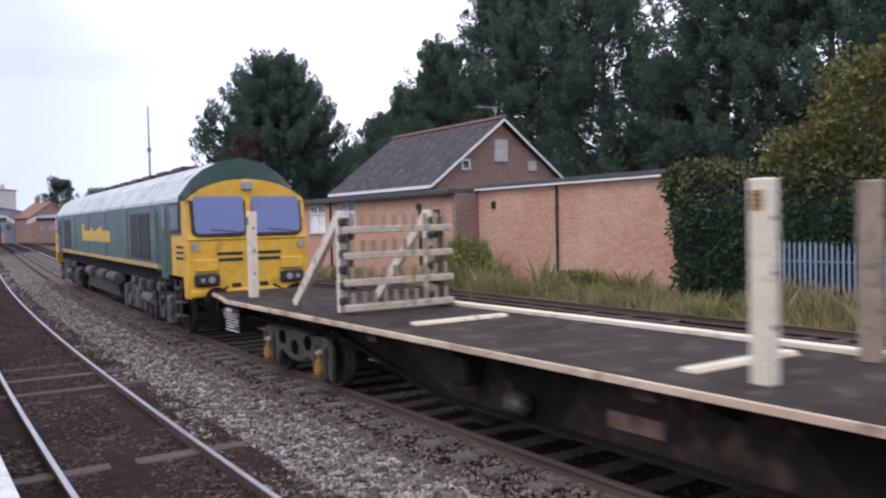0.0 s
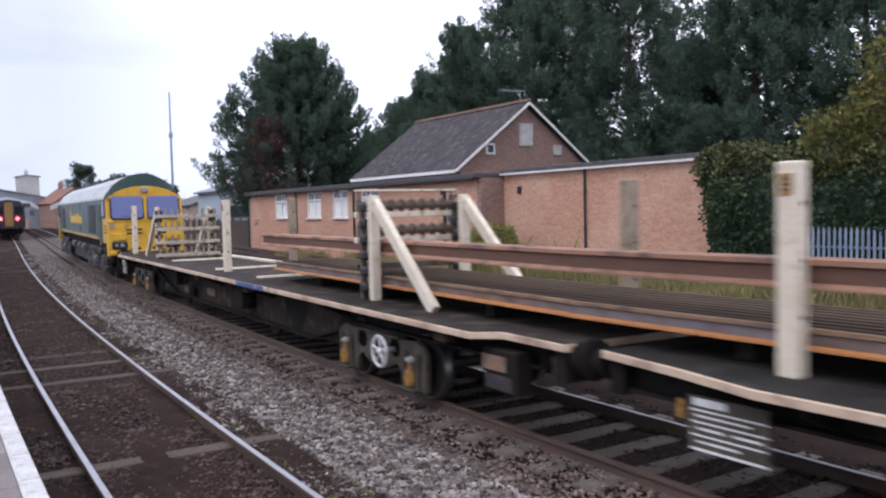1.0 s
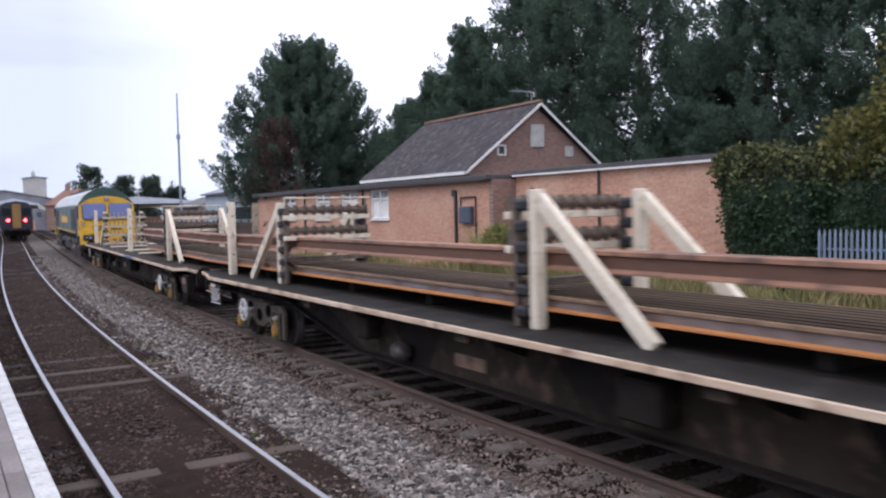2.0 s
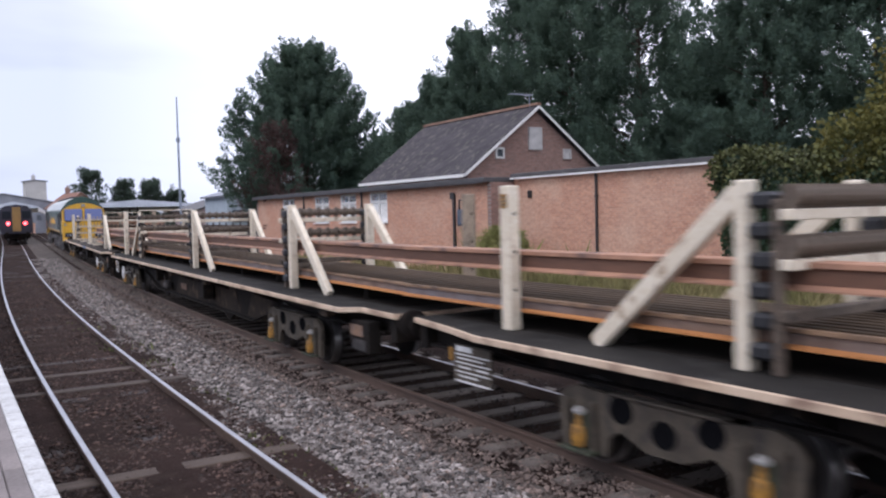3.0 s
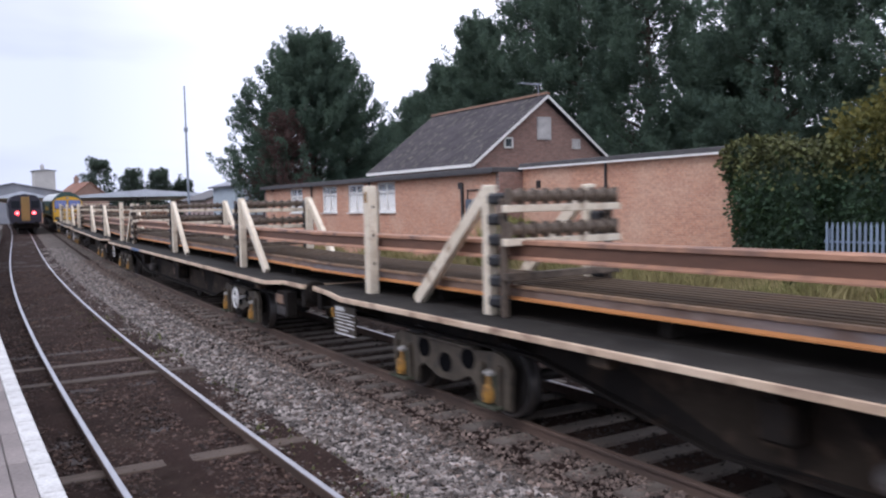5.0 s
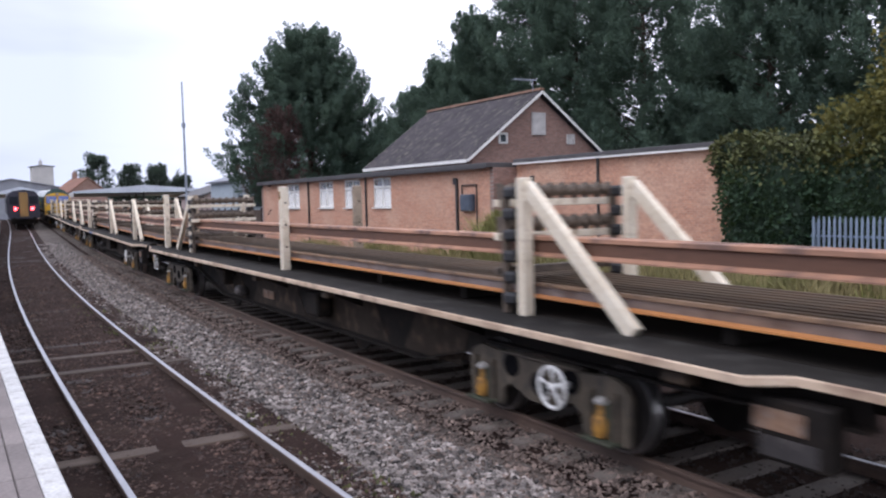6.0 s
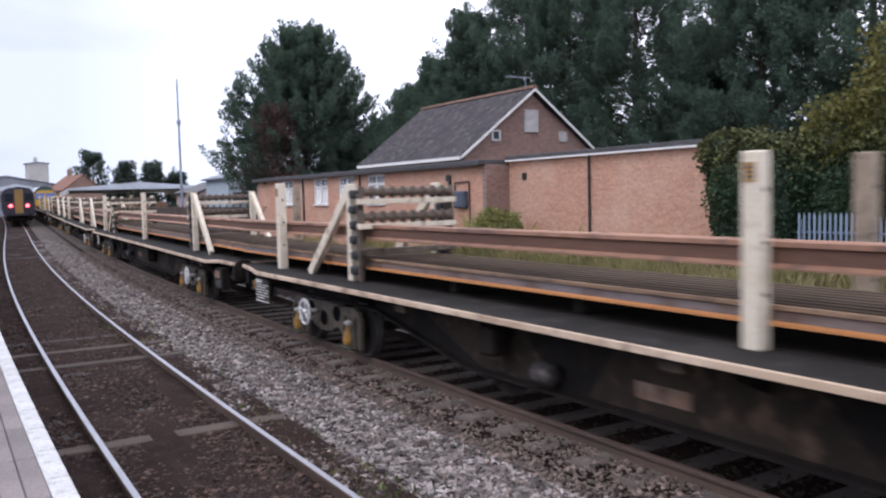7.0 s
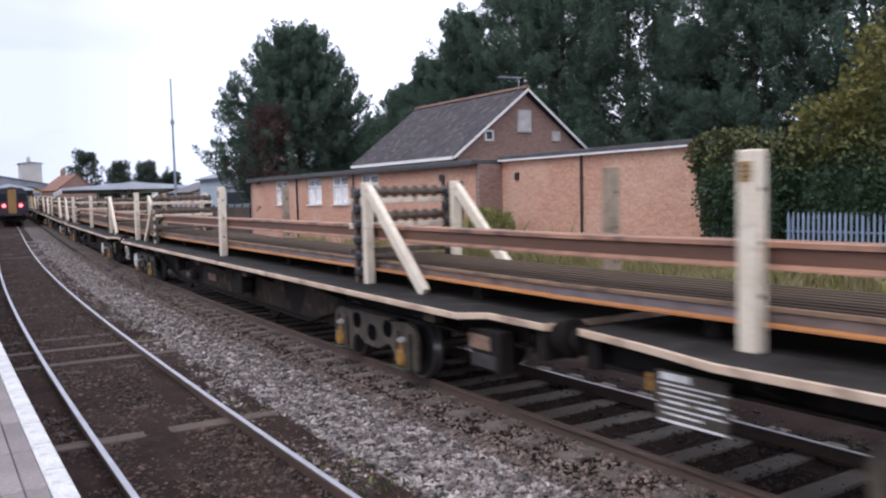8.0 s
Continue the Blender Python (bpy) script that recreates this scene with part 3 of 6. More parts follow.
def conifer(name, x, y, height, radius, seed, label, material=None, base=0.6, n_clumps=250, per=190, group="conifer row", size=0.27, z0=-0.42, top_pow=0.8, scale=1.0, skirt=0.75, shoots=60):
    """A cypress: tapered trunk, limbs, feathery plumes that sweep out and up from them, and spiky shoots on the outline."""
    rg = np.random.RandomState(seed)
    tree = thing(name, label, "tree", group, at=pose(x, y, z0))
    bm = bmesh.new()
    bm_rod(bm, (0, 0, 0), (0, 0, height * 0.9), radius * 0.06, 10, 0.03)

    def envelope(u, a, h):
        e = radius * min(1.0, (1 - u) ** top_pow * 1.25) * (skirt + (1 - skirt) * min(1, u * 4))
        return e * (0.92 + 0.26 * noise.noise(Vector((math.cos(a) * 1.5 + seed, math.sin(a) * 1.5, h * 0.42 / scale)))) + 0.05

    P, N = [], []
    for k in range(n_clumps):
        u = rg.rand() ** 0.9
        h = base + (height - base) * u * 0.95
        a = rg.rand() * 6.2832
        env = envelope(u, a, h)
        ln = scale * (1.3 + 1.3 * rg.rand()) * (1.0 - 0.25 * u)
        r0 = max(0.0, env * (0.35 + 0.60 * rg.rand() ** 0.6) - ln * 0.75)
        ca, sa = math.cos(a), math.sin(a)
        rise = 0.05 + 0.45 * rg.rand() + 0.25 * u
        p, n = plume(np.array([ca * r0, sa * r0, h - 0.35 * ln * rise]), np.array([ca + 0.35 * rg.randn(), sa + 0.35 * rg.randn(), rise]), ln, ln * (0.23 + 0.10 * rg.rand()), per, rg)
        P.append(p)
        N.append(n)
        if k % 4 == 0:
            bm_rod(bm, (0, 0, max(0.4, h - 0.4 * r0 - 0.3)), (ca * (r0 + 0.4 * ln), sa * (r0 + 0.4 * ln), h), 0.05, 5, 0.012)
    for k in range(shoots):
        u = 0.15 + 0.83 * rg.rand() ** 0.8
        a = rg.rand() * 6.2832
        h = base + (height - base) * u
        ln = scale * (0.9 + 1.1 * rg.rand())
        r0 = max(0.0, envelope(u, a, h) - 0.12 * ln)
        p, n = plume(np.array([math.cos(a) * r0, math.sin(a) * r0, h - 0.45 * ln]), np.array([math.cos(a) * (0.4 + 0.7 * rg.rand()), math.sin(a) * (0.4 + 0.7 * rg.rand()), 0.9]), ln, 0.12 * ln, per // 2, rg)
        P.append(p)
        N.append(n)
    part("trunk", bm, M_BARK, tree, "brown trunk and limbs")
    v, f = leaves(np.concatenate(P), np.concatenate(N), size * scale, rg, 0.30, 0.0, 0.45)
    part("crown", mesh_arrays("crown", v.tolist(), f.tolist(), material or M_CONIFER), None, tree)
    return tree


def leafy_mass(name, boxes, count, size, material, label, category, seed, kind="", core=False, wide=0.75):
    """A hedge or shrub: leaves over rounded masses (centre, half sizes), with woody stems inside."""
    rg = np.random.RandomState(seed)
    c0 = boxes[0][0]
    ob = thing(name, label, category, "", kind, at=pose(c0[0], c0[1], -0.42))
    P, N = [], []
    tot = sum(b[1][0] * b[1][1] + b[1][1] * b[1][2] + b[1][0] * b[1][2] for b in boxes)
    bm = bmesh.new()
    for c, h in boxes:
        n = int(count * (h[0] * h[1] + h[1] * h[2] + h[0] * h[2]) / tot)
        d = rg.randn(n, 3)
        d /= (np.abs(d) ** 3.2).sum(1)[:, None] ** (1 / 3.2)
        bump = np.array([1 + 0.34 * noise.noise(Vector((p[0] * 2.3 + c[0], p[1] * h[1] * 0.9 + c[1], p[2] * h[2] * 0.9))) for p in d])
        q = d * np.array(h) * (bump * (0.78 + 0.26 * rg.rand(n)))[:, None]
        P.append(q + np.array(c) - np.array([c0[0], c0[1], -0.42]))
        N.append(d / np.array(h) * min(h))
        for k in range(6):
            u = rg.rand(2) - 0.5
            b0 = (c[0] - c0[0] + u[0] * h[0] * 0.7, c[1] - c0[1] + u[1] * h[1] * 1.4, 0.0)
            bm_rod(bm, b0, (b0[0] + rg.randn() * 0.2, b0[1] + rg.randn() * 0.3, c[2] + 0.42 + h[2] * 0.25), 0.04, 5, 0.012)
    part("stems", bm, M_BARK, ob, "brown woody stems")
    for c, h in boxes if core else ():
        bm = bmesh.new()
        bmesh.ops.create_icosphere(bm, subdivisions=4, radius=1.0)
        for v in bm.verts:
            k = (abs(v.co.x) ** 3.2 + abs(v.co.y) ** 3.2 + abs(v.co.z) ** 3.2) ** (-1 / 3.2)
            k *= 0.84 + 0.10 * noise.noise(Vector((v.co.x * 3 + c[0], v.co.y * h[1] * 2, v.co.z * h[2] * 2)))
            v.co = Vector((v.co.x * h[0] * k + c[0] - c0[0], v.co.y * h[1] * k + c[1] - c0[1], v.co.z * h[2] * k + c[2] + 0.42))
        part("inner_growth", bm, M_IVY, ob, "dark inner growth")
    P, N = np.concatenate(P), np.concatenate(N)
    mats = material if isinstance(material, (list, tuple)) else [material]
    v, f = leaves(P, N, size, rg, wide, 0.25)
    me = mesh_arrays("leaves", v.tolist(), f.tolist(), mats)
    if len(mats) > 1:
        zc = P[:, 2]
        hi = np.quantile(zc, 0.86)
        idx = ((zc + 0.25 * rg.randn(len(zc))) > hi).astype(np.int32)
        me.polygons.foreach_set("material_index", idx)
    part("leaves", me, None, ob)
    return ob


def grass(name, count, x0, x1, y0, y1, z, height, material, label, seed):
    rg = np.random.RandomState(seed)
    x, y = x0 + (x1 - x0) * rg.rand(count), y0 + (y1 - y0) * rg.rand(count)
    tuft = np.array([noise.noise(Vector((a * 0.8, b * 0.55, seed))) for a, b in zip(x, y)])
    h = height * np.clip(0.55 + 1.1 * tuft, 0.12, 1.5) * (0.5 + 0.7 * rg.rand(count))
    a = rg.rand(count) * 6.28
    w = 0.012 + 0.02 * rg.rand(count)
    dx, dy = np.cos(a) * w, np.sin(a) * w
    lx, ly = rg.randn(count) * 0.28 * h, rg.randn(count) * 0.28 * h
    v = np.stack([np.stack([x - dx, y - dy, 0 * x + z], -1), np.stack([x + dx, y + dy, 0 * x + z], -1),
                  np.stack([x + lx * 0.4 + dx * 0.7, y + ly * 0.4 + dy * 0.7, z + h * 0.6], -1), np.stack([x + lx, y + ly, z + h], -1),
                  np.stack([x + lx * 0.4 - dx * 0.7, y + ly * 0.4 - dy * 0.7, z + h * 0.6], -1)], 1).reshape(-1, 3)
    f = (np.array([0, 1, 2, 3, 4])[None] + 5 * np.arange(count)[:, None]).tolist()
    return tagged(new(name, mesh_arrays(name, v.tolist(), f, material)), label, "grass", "", "stuff")


# ------------------------------------------------------------------ buildings
GZ = -0.42


def wall_along_y(parent, x, y0, y1, z0, z1, thick, openings, material, name="wall"):
    """A wall face at x with openings (y, width, sill, head), cut right through."""
    bm = bmesh.new()
    ys = [y0, y1] + [c - w / 2 for c, w, s, h in openings] + [c + w / 2 for c, w, s, h in openings]
    zs = sorted({z0, z1} | {s for c, w, s, h in openings} | {h for c, w, s, h in openings})
    ys = sorted(ys)
    for ya, yb in zip(ys[:-1], ys[1:]):
        for za, zb in zip(zs[:-1], zs[1:]):
            if any(abs((ya + yb) / 2 - c) < w / 2 and s < (za + zb) / 2 < h for c, w, s, h in openings):
                continue
            bm_box(bm, (x + thick / 2, (ya + yb) / 2, (za + zb) / 2), (thick, yb - ya, zb - za))
    bmesh.ops.remove_doubles(bm, verts=bm.verts, dist=0.001)
    return part(name, bm, material, parent)


def casement(parent, x, c, w, s, h, blind):
    """A white casement with top lights, in an opening of a wall along y."""
    t = 0.085
    fr = bmesh.new()
    rings = [[fr.verts.new((xx, c + sy * (w / 2 - g), (s + h) / 2 + sz * ((h - s) / 2 - g))) for sy, sz in ((-1, -1), (1, -1), (1, 1), (-1, 1))] for xx in (x + 0.035, x + 0.105) for g in (0.005, t)]
    for a, b in ((0, 1), (1, 3), (3, 2), (2, 0)):
        for k in range(4):
            fr.faces.new((rings[a][k], rings[a][(k + 1) % 4], rings[b][(k + 1) % 4], rings[b][k]))
    bmesh.ops.recalc_face_normals(fr, faces=fr.faces)
    win = part("window", fr, M_UPVC, parent, "white plastic casement window with top lights")
    zt = s + (h - s) * 0.68
    part("mullion", bm_box(bmesh.new(), (x + 0.07, c, (s + h) / 2), (0.066, t, h - s - 2 * t), bevel=0.006), M_UPVC, win)
    part("transom", bm_box(bmesh.new(), (x + 0.072, c, zt), (0.074, w - 2 * t, t * 1.5), bevel=0.006), M_UPVC, win)
    for k, (yy, lo, hi) in enumerate(((c - w / 4, s, s + (h - s) * 0.68), (c + w / 4, s, s + (h - s) * 0.68), (c - w / 4, s + (h - s) * 0.68, h), (c + w / 4, s + (h - s) * 0.68, h))):
        g = bmesh.new()
        bm_box(g, (x + 0.085, yy, (lo + hi) / 2), (0.012, w / 2 - 0.06, hi - lo - 0.06))
        part("pane", g, M_CLEAR, win).visible_shadow = False
    b = bmesh.new()
    if blind:
        bm_box(b, (x + 0.115, c, s + (h - s) * 0.34), (0.02, w - 0.1, (h - s) * 0.62))
        part("blind", b, M_BLIND, win, "closed cream blind")
    else:
        b.free()
    sb = bmesh.new()
    bm_box(sb, (x - 0.03, c, s - 0.03), (0.16, w + 0.1, 0.06), bevel=0.008)
    part("sill", sb, M_UPVC, win)


def long_building():
    b = thing("long_building", "long single-storey red brick railway building with flat roof", "building", at=pose(0, 0, 0))
    wins = [(37.05, 1.9, 2.08, 3.60), (40.5, 1.95, 2.08, 3.60), (43.95, 2.0, 2.08, 3.60), (48.95, 2.0, 2.08, 3.60)]
    wall_along_y(b, 19.8, 27.6, 54.4, GZ, 3.68, 0.3, wins, M_BRICK_Y)
    for i, w in enumerate(wins):
        casement(b, 19.8, w[0], w[1], w[2], w[3], True)
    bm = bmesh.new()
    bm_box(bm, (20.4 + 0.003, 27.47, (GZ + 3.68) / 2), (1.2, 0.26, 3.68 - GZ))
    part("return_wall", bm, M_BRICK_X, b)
    wall_along_y(b, 21.0, 16.6, 27.34, GZ, 3.80, 0.3, [], M_BRICK_Y, "rear_wall")
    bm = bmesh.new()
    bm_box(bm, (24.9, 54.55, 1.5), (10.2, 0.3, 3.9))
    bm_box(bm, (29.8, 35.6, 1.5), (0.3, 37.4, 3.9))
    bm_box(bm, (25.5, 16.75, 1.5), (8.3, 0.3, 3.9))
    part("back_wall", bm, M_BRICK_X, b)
    # flat roofs with dark felt edge and a pale trim line
    bm = bmesh.new()
    bm_box(bm, (24.75, 41.1, 3.78), (10.5, 27.4, 0.20), bevel=0.02)
    part("roof", bm, M_FASCIA, b, "flat felt roof with dark fascia")
    bm = bmesh.new()
    bm_box(bm, (25.3, 21.9, 3.93), (8.9, 11.0, 0.16), bevel=0.02)
    part("roof", bm, M_FASCIA, b, "flat felt roof with dark fascia")
    bm = bmesh.new()
    bm_box(bm, (20.82, 21.9, 3.81), (0.06, 10.9, 0.07))
    part("trim", bm, M_UPVC, b, "white trim under the roof edge")
    bm = bmesh.new()
    bm_box(bm, (19.46, 41.1, 3.66), (0.04, 27.3, 0.05))
    part("gutter", bm, M_PIPE, b, "dark gutter")
    # downpipes
    for yy, xx, top in ((22.4, 20.93, 3.8), (38.75, 19.73, 3.66), (46.4, 19.73, 3.66)):
        bm = bmesh.new()
        bm_rod(bm, (xx, yy, GZ), (xx, yy, top), 0.05, 10)
        for zz in (0.3, 1.6, 2.9):
            bm_rod(bm, (xx, yy, zz), (xx, yy, zz + 0.09), 0.066, 10)
        part("downpipe", bm, M_PIPE, b, "dark brown downpipe")
    # vents and meter box with its pipe
    for xx, yy, zz in ((20.97, 26.28, 3.14), (19.77, 30.2, 3.20)):
        bm = bmesh.new()
        bm_box(bm, (xx, yy, zz), (0.08, 0.22, 0.30), bevel=0.01)
        for k in range(4):
            bm_box(bm, (xx - 0.05, yy, zz - 0.105 + k * 0.07), (0.03, 0.19, 0.025))
        part("vent", bm, M_PIPE, b, "small dark wall vent")
    bm = bmesh.new()
    bm_box(bm, (19.68, 29.1, 2.25), (0.24, 0.85, 0.72), bevel=0.03)
    bm_box(bm, (19.55, 29.1, 2.25), (0.03, 0.7, 0.6), bevel=0.01)
    part("meter_box", bm, M_BOX, b, "blue-grey wall-mounted meter box")
    bm = bmesh.new()
    bm_box(bm, (19.74, 30.0, 1.95), (0.09, 0.14, 2.7))
    bm_rod(bm, (19.74, 29.6, 2.55), (19.74, 29.6, 3.0), 0.03)
    bm_rod(bm, (19.74, 29.6, 3.0), (19.74, 28.5, 3.0), 0.03)
    bm_rod(bm, (19.74, 28.5, 3.0), (19.74, 28.5, 0.9), 0.03)
    part("cable_trunking", bm, M_PIPE, b, "dark cable trunking and conduit")
    return b


def gable_house():
    h = thing("gabled_house", "brick house with grey tiled pitched roof behind the flat roof", "house")
    x0, x1, y0, y1, ze, zr = 21.9, 30.1, 32.0, 42.2, 4.55, 7.62
    xm = (x0 + x1) / 2
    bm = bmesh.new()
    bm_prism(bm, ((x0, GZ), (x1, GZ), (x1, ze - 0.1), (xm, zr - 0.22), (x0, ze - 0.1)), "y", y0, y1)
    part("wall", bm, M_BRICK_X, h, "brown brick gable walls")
    # two roof slopes with tile courses
    for sgn in (-1, 1):
        roof = part("roof_slope", bm_beam(bmesh.new(), (xm, 37.1, zr - 0.10), (xm + sgn * 4.3, 37.1, ze - 0.28), 10.2, 0.04, (0, 1, 0)), M_SLATE, h, "dark grey tiled roof slope")
        run = (x1 - x0) / 2 + 0.42
        rise = (zr - ze) / ((x1 - x0) / 2) * run
        sl = math.hypot(run, rise)
        ang = math.atan2(rise, run)
        rows = 38
        for k in range(rows):
            d = (k + 0.5) / rows
            cx, cz = xm + sgn * run * d, zr - rise * d
            m = Matrix.Rotation(sgn * (ang - 0.008), 4, "Y")
            tc = bm_box(bmesh.new(), (0, 0, 0), (sl / rows + 0.07, y1 - y0 + 0.5, 0.022))
            bmesh.ops.transform(tc, matrix=Matrix.Translation((cx, (y0 + y1) / 2 - 0.05, cz + 0.05)) @ m, verts=tc.verts)
            part("tile_course", tc, M_SLATE, roof)
        bb = bmesh.new()
        for yy in (y0 - 0.32,):
            bm_beam(bb, (xm, yy, zr - 0.06), (xm + sgn * run, yy, zr - rise - 0.06), 0.12, 0.05, (0, 0, 1))
        part("bargeboard", bb, M_UPVC, h, "white painted bargeboard")
        ea = bmesh.new()
        bm_box(ea, (xm + sgn * run, (y0 + y1) / 2, zr - rise - 0.05), (0.05, y1 - y0 + 0.5, 0.16))
        part("eaves_board", ea, M_UPVC, h, "white painted eaves board")
    tile = bmesh.new()
    bm_prism(tile, ((-0.15, -0.06), (0.15, -0.06), (0.09, 0.06), (-0.09, 0.06)), "y", -0.215, 0.215)
    me = mesh_of(tile, "ridge_tile", M_RIDGE)
    yy = y0 - 0.1
    while yy < y1 + 0.2:
        ob = part("ridge_tile", me, None, h)
        ob.location = (xm, yy, zr + 0.09)
        yy += 0.45
    # hatch and small windows in the gable
    bm = bmesh.new()
    bm_box(bm, (25.95, y0 - 0.03, 6.02), (0.86, 0.08, 1.12), bevel=0.01)
    bm_box(bm, (25.95, y0 - 0.075, 6.02), (0.74, 0.03, 1.0))
    part("loft_hatch", bm, M_RENDERED, h, "pale boarded loft hatch")
    for cx, cz, s in ((23.75, 5.28, 0.44), (28.0, 5.30, 0.42)):
        bm = bmesh.new()
        for dx, dz, sx, sz in ((-s / 2, 0, 0.09, s + 0.09), (s / 2, 0, 0.09, s + 0.09), (0, -s / 2, s, 0.09), (0, s / 2, s, 0.09)):
            bm_box(bm, (cx + dx, y0 - 0.03, cz + dz), (sx, 0.1, sz))
        w = part("window", bm, M_UPVC if cx < 25 else M_RENDERED, h, "small square gable window with white frame")
        g = bmesh.new()
        bm_box(g, (cx, y0 - 0.012, cz), (s - 0.05, 0.03, s - 0.05))
        part("pane", g, M_PANE if cx < 25 else M_RENDERED, w)
    # aerial on the ridge
    bm = bmesh.new()
    bm_rod(bm, (xm - 0.1, y0 + 0.3, zr), (xm - 0.1, y0 + 0.3, zr + 0.62), 0.025, 6)
    bm_beam(bm, (xm - 1.3, y0 + 0.3, zr + 0.58), (xm + 0.1, y0 + 0.3, zr + 0.58), 0.03, 0.03, (0, 0, 1))
    aer = part("aerial", bm, M_STEEL, h, "grey rooftop aerial")
    for k in range(8):
        part("rod", bm_rod(bmesh.new(), (xm - 1.25 + k * 0.17, y0 + 0.02, zr + 0.58), (xm - 1.25 + k * 0.17, y0 + 0.58, zr + 0.58), 0.012, 5), M_STEEL, aer)
    return h


def palisade():
    f = thing("palisade_fence", "blue-grey steel palisade fence", "fence")
    pale = bmesh.new()
    bm_prism(pale, ((-0.035, 0), (0.035, 0), (0.035, 2.0), (0.012, 2.12), (0, 2.04), (-0.012, 2.12), (-0.035, 2.0)), "x", -0.012, 0.012)
    me = mesh_of(pale, "pale", M_FENCE)
    y = 2.0
    while y < 13.2:
        ob = part("pale", me, None, f)
        ob.location = (19.9, y, GZ + 0.05)
        y += 0.148
    for zz in (0.35, 1.65):
        bm = bmesh.new()
        bm_box(bm, (19.94, 7.6, GZ + zz), (0.05, 11.2, 0.05))
        part("fence_rail", bm, M_FENCE, f)
    for yy in (2.2, 4.95, 7.7, 10.45, 13.1):
        bm = bmesh.new()
        bm_box(bm, (20.02, yy, GZ + 1.0), (0.1, 0.06, 2.0))
        part("fence_post", bm, M_FENCE, f)


def mast(x, y):
    m = thing("lattice_mast", "tall thin grey steel mast", "mast", at=pose(x, y, GZ))
    bm = bmesh.new()
    bm_rod(bm, (0, 0, 0), (0, 0, 10.4), 0.13, 10, 0.10)
    part("pole", bm, M_STEEL, m)
    bm = bmesh.new()
    bm_rod(bm, (0, 0, 10.4), (0, 0, 14.6), 0.085, 8, 0.07)
    bm_rod(bm, (0, 0, 10.3), (0, 0, 10.7), 0.2, 8)
    part("antenna", bm, M_STEEL, m)


def far_house(name, x, y, w, d, h, roof, label, wallm, roofm, turn=0, chimney=False):
    ob = thing(name, label, "house", "far roofs", at=pose(x, y, GZ, 0, 0, turn))
    bm = bmesh.new()
    bm_prism(bm, ((-w / 2, 0), (w / 2, 0), (w / 2, h), (0, h + roof), (-w / 2, h)), "y", -d / 2, d / 2)
    part("wall", bm, wallm, ob)
    for sgn in (-1, 1):
        bm = bmesh.new()
        bm_beam(bm, (0, 0, h + roof + 0.12), (sgn * (w / 2 + 0.4), 0, h - roof * 0.8 / w + 0.12), d + 0.6, 0.16, (0, 1, 0))
        part("roof", bm, roofm, ob)
    for k in range(3):
        bm = bmesh.new()
        bm_box(bm, (-w / 4 + k * w / 4, -d / 2 - 0.02, h * 0.62), (0.9, 0.1, 1.1))
        part("window", bm, M_PANE, ob)
    if chimney:
        bm = bmesh.new()
        bm_box(bm, (0, d * 0.3, h + roof + 0.5), (0.9, 0.6, 1.9), bevel=0.03)
        bm_rod(bm, (0, d * 0.3, h + roof + 1.4), (0, d * 0.3, h + roof + 1.9), 0.15)
        part("chimney", bm, wallm, ob)
    return ob


def canopy(x, y, w, d, z, label, turn=0, material=None):
    """A low station canopy: sheeted roof on posts with a valance."""
    ob = thing("station_canopy", label, "canopy", "station canopies", at=pose(x, y, GZ, 0, 0, turn))
    bm = bmesh.new()
    bm_prism(bm, ((-w / 2, z), (w / 2, z), (w / 2, z + 0.25), (0, z + 0.95), (-w / 2, z + 0.25)), "y", -d / 2, d / 2)
    part("roof", bm, material or M_CANOPY, ob)
    n = int(d / 0.6)
    for sx in (-1, 1):
        bm = bmesh.new()
        bm_box(bm, (sx * (w / 2 + 0.03), 0, z - 0.10), (0.04, d, 0.36))
        for k in range(n):
            bm_box(bm, (sx * (w / 2 + 0.03), -d / 2 + (k + 0.5) * d / n, z - 0.36), (0.036, d / n * 0.7, 0.22))
        part("valance", bm, M_RENDERED, ob, "pale toothed valance")
    for k in range(5):
        bm = bmesh.new()
        bm_rod(bm, (0, -d / 2 + 1 + k * (d - 2) / 4, 0), (0, -d / 2 + 1 + k * (d - 2) / 4, z), 0.12, 8)
        part("post", bm, M_PIPE, ob)
    bm = bmesh.new()
    bm_box(bm, (0.0, 0, 1.5), (w * 0.45, d * 0.8, 3.0))
    part("wall", bm, M_BRICK_Y, ob, "brick station building under the canopy")
    return ob


def board_fence(x, y0, y1):
    """A dark close-boarded timber fence beside the line, panels between posts."""
    f = thing("board_fence", "dark brown timber board fence", "fence")
    panel = mesh_of(bm_box(bm_box(bmesh.new(), (0, 0, 1.25), (0.03, 1.78, 2.3), bevel=0.004), (-0.03, 0, 2.1), (0.04, 1.78, 0.08)), "fence_panel", M_TIMBER_NEW)
    post = mesh_of(bm_box(bmesh.new(), (0, 0, 1.28), (0.1, 0.1, 2.56), bevel=0.008), "fence_post", M_TIMBER)
    y = y0
    while y < y1:
        part("fence_panel", panel, None, f).location = (x + bend(y) * 0.5, y + 0.95, GZ)
        part("fence_post", post, None, f).location = (x + bend(y) * 0.5, y, GZ)
        y += 1.9


# ------------------------------------------------------------------ train
SPEED, S0, PITCH_W = 14.31, -10.914, 25.0
DZ = 1.13
CACHE = {}


def cached(key, make, material, smooth=False):
    if key not in CACHE:
        CACHE[key] = mesh_of(make(), key, material, smooth)
    return CACHE[key]


